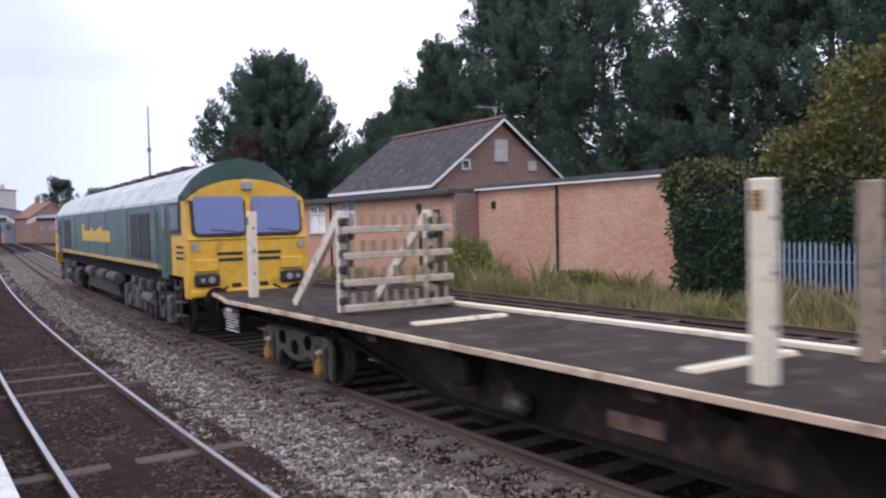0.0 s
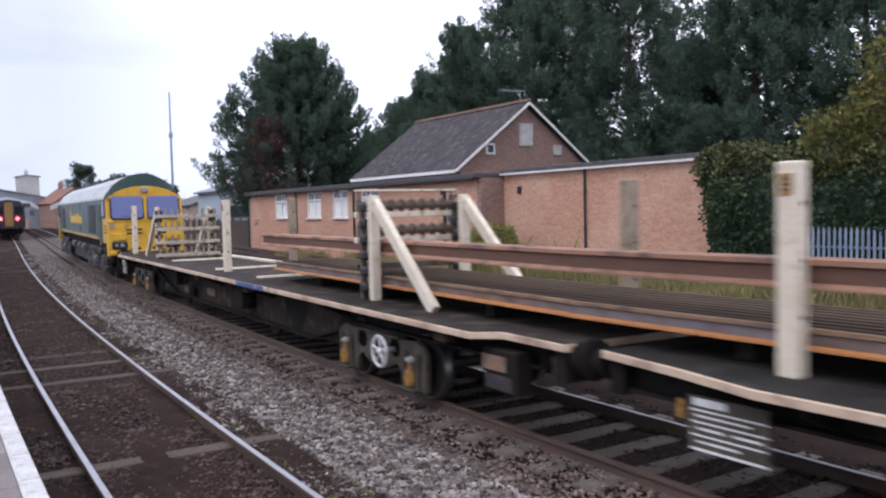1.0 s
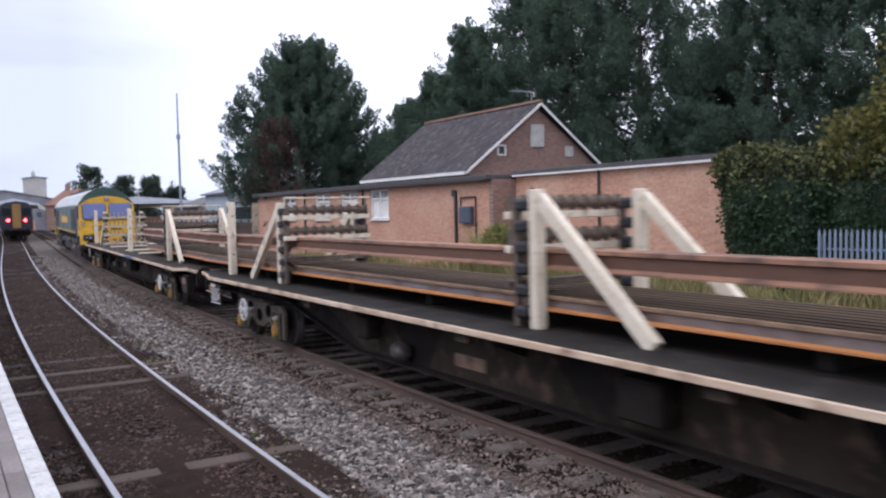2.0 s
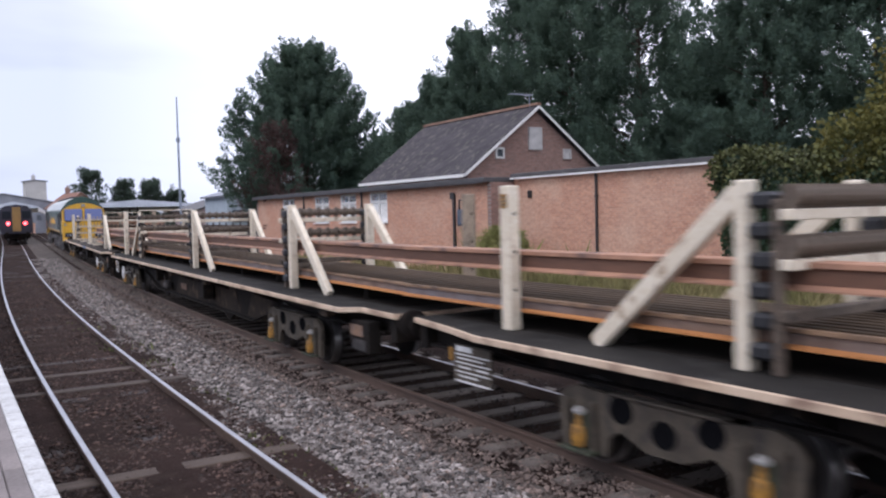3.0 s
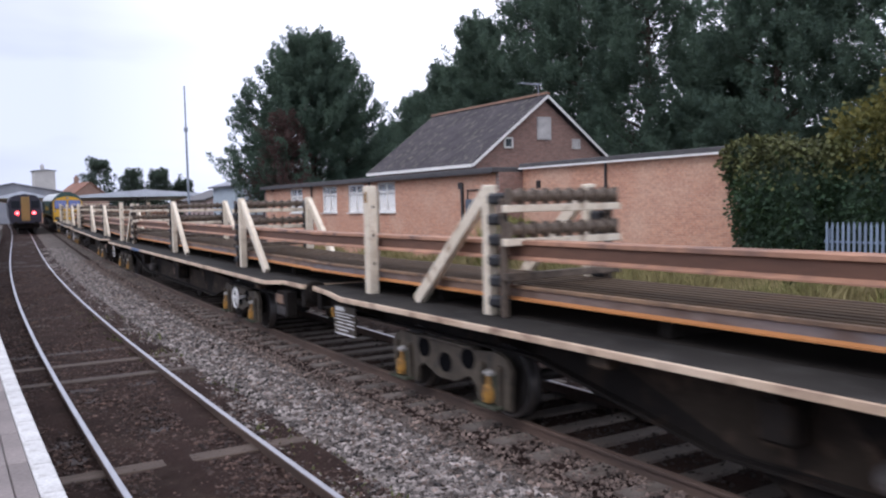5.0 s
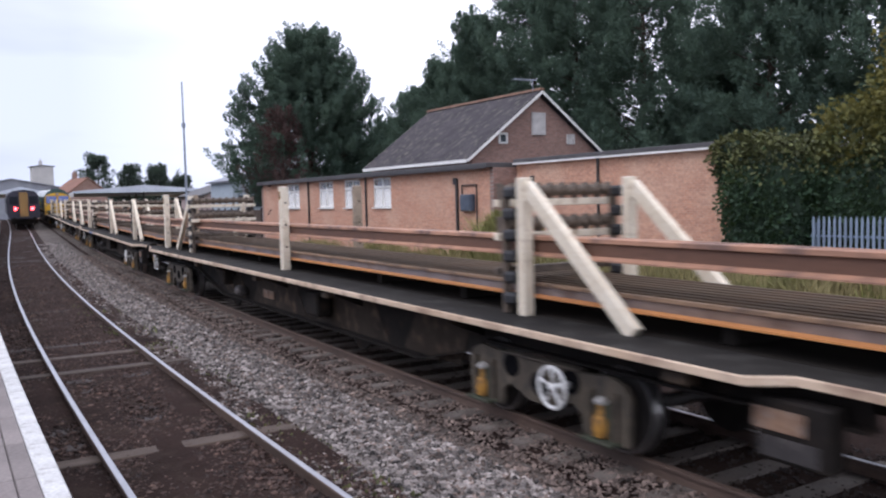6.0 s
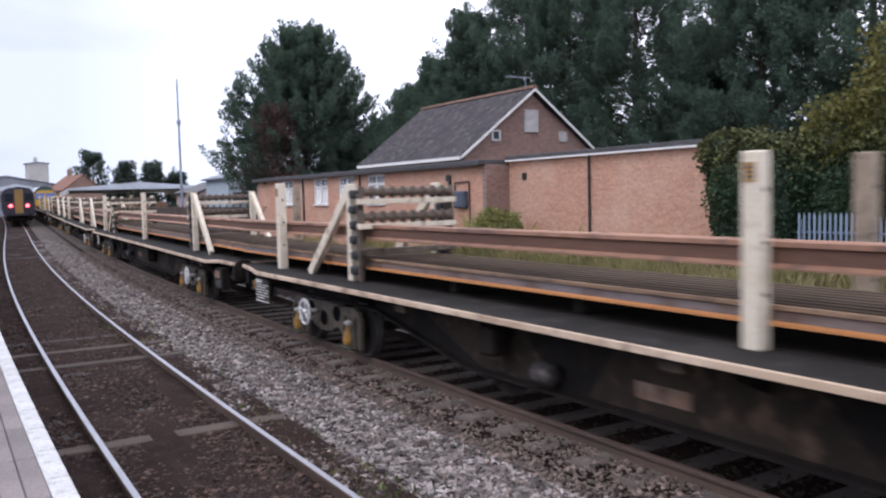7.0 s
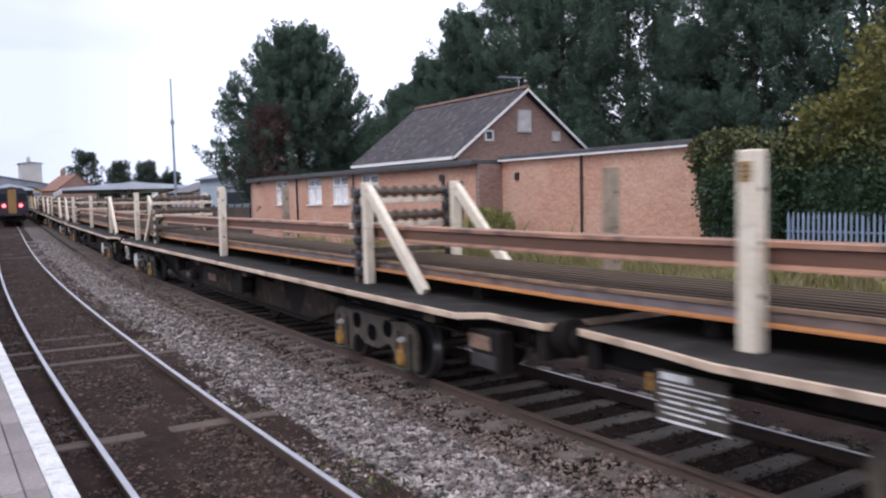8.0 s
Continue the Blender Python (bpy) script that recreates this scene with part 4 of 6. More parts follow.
def deck_outline(grow=0.0):
    w = 1.31 + grow
    return ((-w, -0.05), (-1.12 - grow, 0.75), (-0.95 - grow, 1.75 + grow), (0.95 + grow, 1.75 + grow), (1.12 + grow, 0.75), (w, -0.05),
            (w, -21.62), (1.03 + grow, -21.84), (1.03 + grow, -22.85 - grow), (-1.03 - grow, -22.85 - grow), (-1.03 - grow, -21.84), (-w, -21.62))


def make_deck():
    bm = bmesh.new()
    bm_prism(bm, deck_outline(), "z", DZ - 0.07, DZ + 0.004)
    return bm


def edge_strip(sgn):
    bm = bmesh.new()
    o = deck_outline(0.012)
    side = [p for p in o if p[0] * sgn > 0]
    side.sort(key=lambda p: -p[1])
    for (xa, ya), (xb, yb) in zip(side[:-1], side[1:]):
        seg = 1 if abs(yb - ya) < 3 else 5
        for k in range(seg):
            p = Vector((xa + (xb - xa) * k / seg, ya + (yb - ya) * k / seg - (0.008 if k else 0), DZ - 0.035))
            q = Vector((xa + (xb - xa) * (k + 1) / seg, ya + (yb - ya) * (k + 1) / seg, DZ - 0.035))
            bm_beam(bm, p, q, 0.072, 0.035, (0, 0, 1), 0.006)
    return bm


def tail_strip():
    return bm_beam(bmesh.new(), (-1.03, -22.875, DZ - 0.035), (1.03, -22.875, DZ - 0.035), 0.072, 0.03, (0, 0, 1), 0.006)


def make_sill(sgn):
    """Deep fish-bellied side girder with flange and stiffeners."""
    bm = bmesh.new()
    x = sgn * 0.78
    out = ((1.5, 1.05), (1.5, 0.80), (-4.0, 0.78), (-6.4, 0.32), (-16.0, 0.32), (-17.3, 0.62), (-17.6, 0.78), (-22.3, 0.80), (-22.3, 1.05))
    bm_prism(bm, out, "x", x - 0.02, x + 0.02)
    for (ya, za), (yb, zb) in zip(out[1:7], out[2:8]):
        bm_beam(bm, (x + sgn * 0.05, ya, za), (x + sgn * 0.05, yb, zb), 0.16, 0.03, (1, 0, 0))
    for k in range(7):
        yy = -0.4 - k * 3.4
        bm_prism(bm, ((x + sgn * 0.02, 1.05), (x + sgn * 0.48, 1.05), (x + sgn * 0.48, 0.99), (x + sgn * 0.02, 0.80)), "y", yy - 0.02, yy + 0.02)
    return bm


def make_gear():
    """Brake gear, air tank and cross members under the deck."""
    bm = bmesh.new()
    bm_rod(bm, (-0.45, -8.3, 0.62), (-0.45, -10.0, 0.62), 0.21, 14)
    bm_rod(bm, (0.45, -9.3, 0.62), (0.45, -10.6, 0.62), 0.17, 14)
    bm_rod(bm, (0.0, -4.4, 0.55), (0.0, -16.8, 0.55), 0.035, 8)
    bm_rod(bm, (-0.62, -3.8, 0.9), (-0.62, -17.4, 0.9), 0.03, 8)
    for yy in (-5.2, -7.4, -11.2, -13.0, -15.8):
        bm_box(bm, (0, yy, 0.88), (1.56, 0.12, 0.3))
    bm_box(bm, (0, -10.4, 0.9), (0.45, 24.0, 0.30))
    bm_box(bm, (-0.98, -12.6, 0.72), (0.26, 0.55, 0.4), bevel=0.03)
    bm_box(bm, (-1.0, -7.1, 0.78), (0.22, 0.3, 0.34), bevel=0.03)
    bm_box(bm, (0, 1.62, 0.93), (1.86, 0.16, 0.36))
    bm_box(bm, (0, -22.74, 0.90), (2.0, 0.16, 0.32))
    return bm


def make_truss(sgn):
    """Triangular brackets that hang below the middle of the side girder."""
    bm = bmesh.new()
    for y0, y1 in ((-0.55, 0.55),):
        bm_prism(bm, ((y0, 0.36), (y1, 0.36), ((y0 + y1) / 2 + 0.1, 0.13), ((y0 + y1) / 2 - 0.1, 0.13)), "x", sgn * 0.78 - 0.03, sgn * 0.78 + 0.03)
    return bm


def make_sideframe():
    """A plate bogie side frame with arched ends over the axleboxes; black discs stand for its lightening holes."""
    bm = bmesh.new()
    out = [(-1.30, 0.15), (-1.34, 0.60), (-1.26, 0.71), (-1.08, 0.77), (-0.7, 0.74), (0.7, 0.74), (1.08, 0.77), (1.26, 0.71), (1.34, 0.60), (1.30, 0.15), (0.70, 0.15), (0.66, 0.34), (0.52, 0.42),
           (0.20, 0.30), (-0.20, 0.30), (-0.52, 0.42), (-0.66, 0.34), (-0.70, 0.15)]
    bm_prism(bm, out, "x", -0.03, 0.03)
    return bm


def make_flange():
    bm = bmesh.new()
    bm_box(bm, (0, 0, 0.755), (0.13, 1.3, 0.028), bevel=0.008)
    return bm


def make_guide():
    bm = bmesh.new()
    bm_box(bm, (0, 0, 0.40), (0.10, 0.06, 0.48), bevel=0.02)
    return bm


def make_shoe():
    """The green edged shelf under a spring housing."""
    bm = bmesh.new()
    bm_box(bm, (0, 0, 0.17), (0.20, 0.44, 0.035), bevel=0.01)
    bm_box(bm, (0.03, 0, 0.36), (0.07, 0.20, 0.34), bevel=0.02)
    return bm


# solid disc proud of the plate, its black standing for a hole's dark inside
def make_hole_disc():
    bm = bmesh.new()
    m = Matrix.Rotation(radians(90), 4, "Y") @ Matrix.Diagonal((1.0, 1.15, 1.0, 1.0))
    bmesh.ops.create_cone(bm, cap_ends=True, segments=16, radius1=0.125, radius2=0.125, depth=0.072, matrix=m)
    return bm


def make_spring():
    bm = bmesh.new()
    bm_lathe(bm, ((0.05, -0.12), (0.078, -0.11), (0.084, -0.05), (0.084, 0.02), (0.074, 0.07), (0.045, 0.09), (0.04, 0.19)), 14)
    return bm


def make_cap():
    bm = bmesh.new()
    bm_lathe(bm, ((0.04, 0.19), (0.066, 0.195), (0.07, 0.225), (0.045, 0.24), (0.03, 0.255)), 12)
    return bm


def make_wheelset(r=0.42):
    bm = bmesh.new()
    bm_rod(bm, (-0.95, 0, 0), (0.95, 0, 0), 0.075, 12)
    for s in (-1, 1):
        old = set(bm.faces)
        bm_rod(bm, (s * 0.69, 0, 0), (s * 0.80, 0, 0), r, 32)
        for fc in set(bm.faces) - old:
            fc.material_index = 1
        bm_rod(bm, (s * 0.665, 0, 0), (s * 0.69, 0, 0), r + 0.028, 32)
        bm_rod(bm, (s * 0.80, 0, 0), (s * 0.815, 0, 0), r * 0.93, 28)
        bm_rod(bm, (s * 0.80, 0, 0), (s * 0.86, 0, 0), 0.13, 14)
        for k in range(6):
            a = k * math.pi / 3
            bm_rod(bm, (s * 0.815, math.cos(a) * 0.24, math.sin(a) * 0.24), (s * 0.822, math.cos(a) * 0.24, math.sin(a) * 0.24), 0.04, 8)
    return bm


def make_handwheel():
    bm = bmesh.new()
    n, R, r = 28, 0.20, 0.020
    for k in range(n):
        a, b = 2 * math.pi * k / n, 2 * math.pi * (k + 1) / n
        bm_rod(bm, (0, R * math.cos(a), R * math.sin(a)), (0, R * math.cos(b), R * math.sin(b)), r, 8)
    for k in range(5):
        a = 2 * math.pi * k / 5 + 0.3
        bm_rod(bm, (0.02, 0, 0), (0, R * math.cos(a), R * math.sin(a)), 0.016, 6)
    bm_rod(bm, (-0.03, 0, 0), (0.22, 0, 0), 0.035, 10)
    return bm


WHEELS = []


def bogie(parent, y, handwheel):
    bg = new("bogie")
    bg.empty_display_size = 0.2
    bg.parent = parent
    bg.location = (0, y, 0)
    tagged(bg, "grimy plate-frame bogie with yellow spring housings")
    me = cached("sideframe", make_sideframe, M_BOGIE)
    hm = cached("lightening_hole", make_hole_disc, M_DARK)
    for sgn in (-1, 1):
        ob = part("sideframe", me, None, bg)
        ob.matrix_basis = pose(sgn * 0.985, 0, 0, 0, 0, 0 if sgn < 0 else 180)
        for yy, zz in ((-0.50, 0.62), (0.0, 0.50), (0.50, 0.62)):
            ob = part("lightening_hole", hm, None, bg)
            ob.location = (sgn * 0.985, yy, zz)
        ob = part("top_flange", cached("top_flange", make_flange, M_BOGIE), None, bg)
        ob.location = (sgn * 0.985, 0, 0)
        for yy in (-1.17, -0.83, 0.83, 1.17):
            ob = part("horn_guide", cached("horn_guide", make_guide, M_BOGIE), None, bg)
            ob.location = (sgn * 1.03, yy, 0)
        for yy in (-1.0, 1.0):
            ob = part("spring_seat", cached("spring_seat", make_shoe, M_GREENGRIME), None, bg, "grimy green spring seat")
            ob.matrix_basis = pose(sgn * 1.06, yy, 0, 0, 0, 0 if sgn < 0 else 180)
            ob = part("spring_housing", cached("spring_housing", make_spring, M_SPRING), None, bg, "yellow painted spring housing")
            ob.location = (sgn * 1.06, yy, 0.32)
            ob = part("spring_cap", cached("spring_cap", make_cap, M_CAPGREY), None, bg, "white painted spring cap")
            ob.location = (sgn * 1.06, yy, 0.32)
    for yy in (-1.0, 1.0):
        ws = part("wheelset", cached("wheelset", make_wheelset, [M_WHEEL, M_TREAD]), None, bg, "dark steel wheelset with bright tread")
        ws.location = (0, yy, 0.42)
        WHEELS.append((ws, yy, 0.42, 0.42))
    part("bolster", cached("bolster", lambda: bm_box(bmesh.new(), (0, 0, 0.6), (1.9, 0.5, 0.22)), M_FRAME), None, bg)
    if handwheel:
        ob = part("handwheel", cached("handwheel", make_handwheel, M_WHITE, True), None, bg, "white five-spoked brake handwheel")
        ob.location = (-1.26, -0.52 if y < -10 else 0.22, 0.60)
    return bg


def make_post(h, w=0.15, d=0.14):
    bm = bmesh.new()
    bm_box(bm, (0, 0, h / 2), (d, w, h), bevel=0.012)
    return bm


def stanchion(parent, x, y, tag):
    me = cached("post" if x < 0 else "bare_post", lambda: make_post(1.60, 0.17, 0.15), M_CREAM if x < 0 else M_FARPOST)
    p = part("stanchion", me, None, parent, "cream painted timber stanchion" if x < 0 else "bare dirty timber stanchion")
    p.location = (x, y, DZ + 0.004)
    if tag:
        def plate():
            bm = bmesh.new()
            bm_box(bm, (-0.079, 0.0, 1.43), (0.006, 0.10, 0.16))
            return bm
        ob = part("label_plate", cached("label_plate", plate, M_SPRING), None, p, "yellow label plate")

        def bars():
            bm = bmesh.new()
            for k in range(3):
                bm_box(bm, (-0.083, 0.0, 1.39 + k * 0.04), (0.004, 0.07, 0.014))
            return bm
        part("label_bars", cached("label_bars", bars, M_BLACK), None, p)

    def notches():
        bm = bmesh.new()
        bm_rod(bm, (0.0, -0.091, 0.0), (0.0, -0.084, 0.0), 0.02, 8)
        return bm
    for k in range(3):
        part("bolt", cached("bolt", notches, M_FRAME), None, p).location = (0, 0, 0.45 + k * 0.42)
    return p


def make_brace(direction, run, top):
    bm = bmesh.new()
    bm_beam(bm, (0, 0, top), (0, direction * run, 0.01), 0.10, 0.17, (1, 0, 0), 0.01)
    return bm


def make_crossbar():
    bm = bmesh.new()
    bm_box(bm, (0, 0, 0), (1.74, 0.10, 0.085), bevel=0.008)
    return bm


def make_rollers():
    """A row of grimy rollers between cheek plates on a cross bar."""
    bm = bmesh.new()
    bm_lathe(bm, ((0.085, -0.075), (0.085, -0.06), (0.06, -0.045), (0.06, 0.045), (0.085, 0.06), (0.085, 0.075)), 12, "x")
    return bm


def make_comb():
    bm = bmesh.new()
    bm_box(bm, (0, 0, 0.11), (0.05, 0.06, 0.17), bevel=0.006)
    return bm


def make_clamps():
    bm = bmesh.new()
    bm_box(bm, (0, 0, 0), (0.20, 0.20, 0.13), bevel=0.03)
    return bm


def end_frame(parent, y, direction, empty=False, board=False):
    """A pair of posts with raking braces, and the roller rack between them."""
    rk = new("roller_rack")
    rk.empty_display_size = 0.2
    rk.parent = parent
    rk.location = (0, y, DZ + 0.004)
    tagged(rk, "empty cream painted rail rack with combs" if empty else "cream painted rail rack with dark rollers")
    post_me = cached("rack_post_%d" % empty, lambda: make_post(1.52, 0.10 if empty else 0.13, 0.14), M_CREAM)
    br_me = cached("brace_%d_%d" % (direction, empty), lambda: make_brace(direction, 1.65, 1.42), M_CREAM)
    for sgn in (-1, 1):
        ob = part("rack_post", post_me, None, rk)
        ob.location = (sgn * 0.77, 0, 0)
        ob = part("brace", br_me, None, rk, "raking cream brace")
        ob.location = (sgn * 0.77, direction * 0.05, 0)
        for q in range(6):
            ob = part("clamp", cached("clamp", make_clamps, M_BLACK), None, rk, "black rail clamp")
            ob.location = (sgn * 0.79 + 0.012 * (q % 2), -direction * 0.19, 0.18 + q * 0.235)
        ob = part("inner_post", cached("inner_post", lambda: make_post(1.36, 0.08, 0.08), M_ROLLER), None, rk)
        ob.location = (sgn * 0.80, -direction * 0.42 + 0.1 * direction, 0)
    for k, z in enumerate((0.10, 0.47, 0.86, 1.24)):
        if not empty and k == 0:
            continue
        # second bar swaps cream for dark brown, shade among the rails as colour
        shade_bar = not empty and k == 1
        ob = part("crossbar", cached("crossbar_%d_%d" % (shade_bar, empty), (lambda: bm_box(bmesh.new(), (0, 0, 0), (1.86, 0.12, 0.10), bevel=0.01)) if empty else make_crossbar, M_ROLLER if shade_bar else M_RACKGREY if empty else M_CREAM), None, rk)
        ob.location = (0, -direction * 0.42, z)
        if empty:
            for q in range(10):
                ob = part("peg", cached("peg", make_comb, M_FARPOST), None, rk)
                ob.location = (-0.81 + q * 0.18, -direction * 0.42, z + 0.03)
        elif k >= 2:
            for q in range(9):
                ob = part("roller", cached("roller", make_rollers, M_ROLLER), None, rk)
                ob.location = (-0.72 + q * 0.18, -direction * 0.42, z + 0.14)
            for q in range(10):
                ob = part("cheek_plate", cached("cheek_plate", lambda: bm_box(bmesh.new(), (0, 0, 0), (0.02, 0.12, 0.19), bevel=0.004), M_ROLLER), None, rk)
                ob.location = (-0.81 + q * 0.18, -direction * 0.42, z + 0.135)
    if board:
        def plank():
            bm = bmesh.new()
            bm_box(bm, (0, 0, 0), (1.72, 0.13, 0.03), bevel=0.006)
            return bm
        ob = part("loose_plank", cached("loose_plank", plank, M_CREAM), None, rk, "pale plank on top of the rack")
        ob.location = (0, -direction * 0.42, 1.60)
        for sgn in (-1, 1):
            ob = part("plank_post", cached("plank_post", lambda: make_post(0.20, 0.03, 0.03), M_ROLLER), None, rk)
            ob.location = (sgn * 0.80, -direction * 0.42, 1.42)
    return rk


def make_buffer(s):
    bm = bmesh.new()
    bm_lathe(bm, ((0.15, 0.0), (0.15, 0.03), (0.12, 0.04), (0.12, 0.10), (0.09, 0.11), (0.09, 0.13), (0.18, 0.14), (0.20, 0.15), (0.19, 0.17)), 18)
    bmesh.ops.transform(bm, matrix=pose(0, 0, 1.0, -90 * s), verts=bm.verts)
    return bm


def wagon(idx, mid, hand_front, hand_rear, blue, first=False):
    w = thing("flat_wagon", ("bogie flat wagon with cream edges, empty rack and bare deck" if first else "bogie flat wagon with cream stanchions and rail racks"),
              "railway wagon", "train of flat wagons")
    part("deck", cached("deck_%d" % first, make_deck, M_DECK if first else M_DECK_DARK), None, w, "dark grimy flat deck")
    for s in (-1, 1):
        part("edge_beam", cached("edge_beam_%d" % s, lambda: edge_strip(s), M_EDGEBEAM), None, w, "cream painted deck edge")
        part("side_girder", cached("side_girder_%d" % s, lambda: make_sill(s), M_FRAME), None, w)
        for yy in (-7.15, -13.95):
            ob = part("bracket", cached("bracket_%d" % s, lambda: make_truss(s), M_FRAME), None, w)
            ob.location = (0, yy, 0)
    part("end_beam", cached("end_beam", tail_strip, M_EDGEBEAM), None, w, "cream painted deck end")
    # added sheet: colours the deck as the dark gap beneath the load
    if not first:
        part("well_floor", cached("well_floor", lambda: bm_box(bmesh.new(), (0.02, -10.4, DZ + 0.006), (1.36, 23.6, 0.005)), M_UNDERLOAD), None, w, "near-black sheet standing for the dark under the load")
    part("brake_gear", cached("brake_gear", make_gear, M_FRAME), None, w)
    for s, y in ((1, 1.78), (-1, -22.90)):
        for sx in (-0.87, 0.87):
            ob = part("buffer", cached("buffer_%d" % s, lambda: make_buffer(s), M_FRAME), None, w, "round dark buffer")
            ob.location = (sx, y, 0)
        ob = part("coupling", cached("coupling", lambda: bm_rod(bm_box(bmesh.new(), (0, 0, 0.93), (0.2, 0.5, 0.2), bevel=0.03), (0, -0.4, 0.85), (0, 0.4, 0.85), 0.05), M_FRAME), None, w)
        ob.location = (0, y + s * 0.2, 0)
    bogie(w, -2.4, hand_front)
    bogie(w, -18.8, hand_rear)
    stanchion(w, -0.77, 0.0, True)
    stanchion(w, 0.77, -21.85, False)
    end_frame(w, -3.05 if not first else -3.65, 1, empty=first, board=idx == 2)
    if mid == "post":
        for s in (-1, 1):
            stanchion(w, s * 0.77, -10.8 if idx < 4 else -10.45, s < 0)
    else:
        end_frame(w, -10.8, -1)
    end_frame(w, -18.25, -1, board=first)
    # data panels at the front end, a rust streaked cabinet at the rear, a plate on the girder
    for s in (-1,):
        bm = bmesh.new()
        bm_box(bm, (s * 1.06, 0.36, 0.71), (0.03, 0.72, 0.44), bevel=0.006)
        pn = part("data_panel", bm, M_BOGIE, w, "dark panel with white lettering bars")
        for k, (a, b, zz, hh) in enumerate(((0.04, 0.34, 0.885, 0.06), (0.02, 0.70, 0.820, 0.014), (0.06, 0.56, 0.775, 0.016), (0.02, 0.70, 0.725, 0.014), (0.08, 0.32, 0.675, 0.020),
                                            (0.40, 0.66, 0.675, 0.020), (0.02, 0.70, 0.620, 0.014), (0.08, 0.46, 0.570, 0.018), (0.02, 0.70, 0.508, 0.02))):
            bm = bmesh.new()
            bm_box(bm, (s * 1.079, 0.70 - (a + b) / 2, zz), (0.006, b - a, hh))
            part("lettering_bar", bm, M_WHITE, pn, "pale bar")
        bm = bmesh.new()
        bm_box(bm, (s * 1.06, 0.80, 0.80), (0.04, 0.05, 0.16), bevel=0.01)
        part("yellow_tag", bm, M_SPRING, w, "yellow and white tag")
        bm = bmesh.new()
        bm_box(bm, (s * 1.0, -21.85, 0.72), (0.2, 0.6, 0.46), bevel=0.015)
        part("cabinet", bm, M_FRAME, w, "dark brake cabinet")
        bm = bmesh.new()
        bm_box(bm, (s * 1.105, -21.75, 0.80), (0.012, 0.42, 0.16))
        part("cabinet_plate", bm, M_RUST_PLATE, w, "rust streaked plate")
        part("cabinet_plate", bm_box(bmesh.new(), (s * 1.105, -21.83, 0.60), (0.012, 0.48, 0.15)), M_LOCOGEAR, w, "dark grey plate")
        bm = bmesh.new()
        bm_box(bm, (s * 0.816, -9.5 if idx != 3 else -11.1, 0.58), (0.012, 0.66, 0.16))
        part("name_plate", bm, M_RUST_PLATE, w, "pale weathered plate")
        for ya, yb, yc, yd in ((-5.0, -7.4, -8.0, -6.6), (-8.9, -11.0, -11.6, -8.5), (-12.5, -14.4, -14.9, -12.1), (-15.8, -17.2, -16.9, -15.4)):
            bm = bmesh.new()
            bm_prism(bm, ((ya, 0.97), (yb, 0.97), (yc, 0.36), (yd, 0.36)), "x", s * 0.809, s * 0.803)
            part("girder_panel", bm, M_BROWNFRAME, w, "brown rusty girder panel")
        bm = bmesh.new()
        bm_lathe(bm, ((0.05, -8.12), (0.10, -8.10), (0.12, -8.05), (0.12, -7.85), (0.08, -7.80)), 16)
        bmesh.ops.transform(bm, matrix=pose(s * 0.93, 0, 0.53) @ pose(0, 0, 0, -90), verts=bm.verts)
        part("brake_cylinder", bm, M_LOCOGEAR, w, "grimy grey brake cylinder under the girder")
        for yy in (-10.0, -13.6, -20.9, -5.4):
            ob = part("lashing_point", cached("lashing_point", lambda: bm_box(bmesh.new(), (0, 0, 0), (0.16, 0.26, 0.12), bevel=0.02), M_BROWNFRAME), None, w)
            ob.location = (s * 1.2, yy, 0.99)
    if blue:
        bm = bmesh.new()
        bm_box(bm, (-1.345, blue + 0.25, DZ - 0.035), (0.012, 1.15, 0.085), bevel=0.003)
        part("blue_edge", bm, M_BLUE, w, "blue painted length of the deck edge")
        part("blue_edge", bm_box(bmesh.new(), (-1.345, blue - 0.62, DZ - 0.035), (0.012, 0.42, 0.085), bevel=0.003), M_BLUE, w, "blue painted length of the deck edge")
    if first:
        for yy in (-5.75, -10.1, -13.1):
            ob = part("deck_batten", cached("deck_batten", lambda: bm_box(bm_box(bmesh.new(), (0, 0, 0.0), (1.5, 0.12, 0.04), bevel=0.006), (0, 0, -0.012), (1.46, 0.2, 0.012)), M_CREAM), None, w, "pale timber batten across the deck")
            ob.location = (-0.1, yy, DZ + 0.028)
        for k in range(6):
            ob = part("deck_plank", cached("deck_plank", lambda: bm_box(bmesh.new(), (0, 0, 0), (0.16, 2.55, 0.06), bevel=0.008), M_CREAM), None, w, "pale timber along the far deck edge")
            ob.location = (1.05 + 0.01 * (k % 2), -5.0 - k * 2.6, DZ + 0.035)
    return w


def long_rail_mesh(y0, y1):
    def f():
        bm = bmesh.new()
        bm_prism(bm, [(u, v + 0.159) for u, v in RAIL_PROFILE], "y", y0, y1)
        return bm
    return f


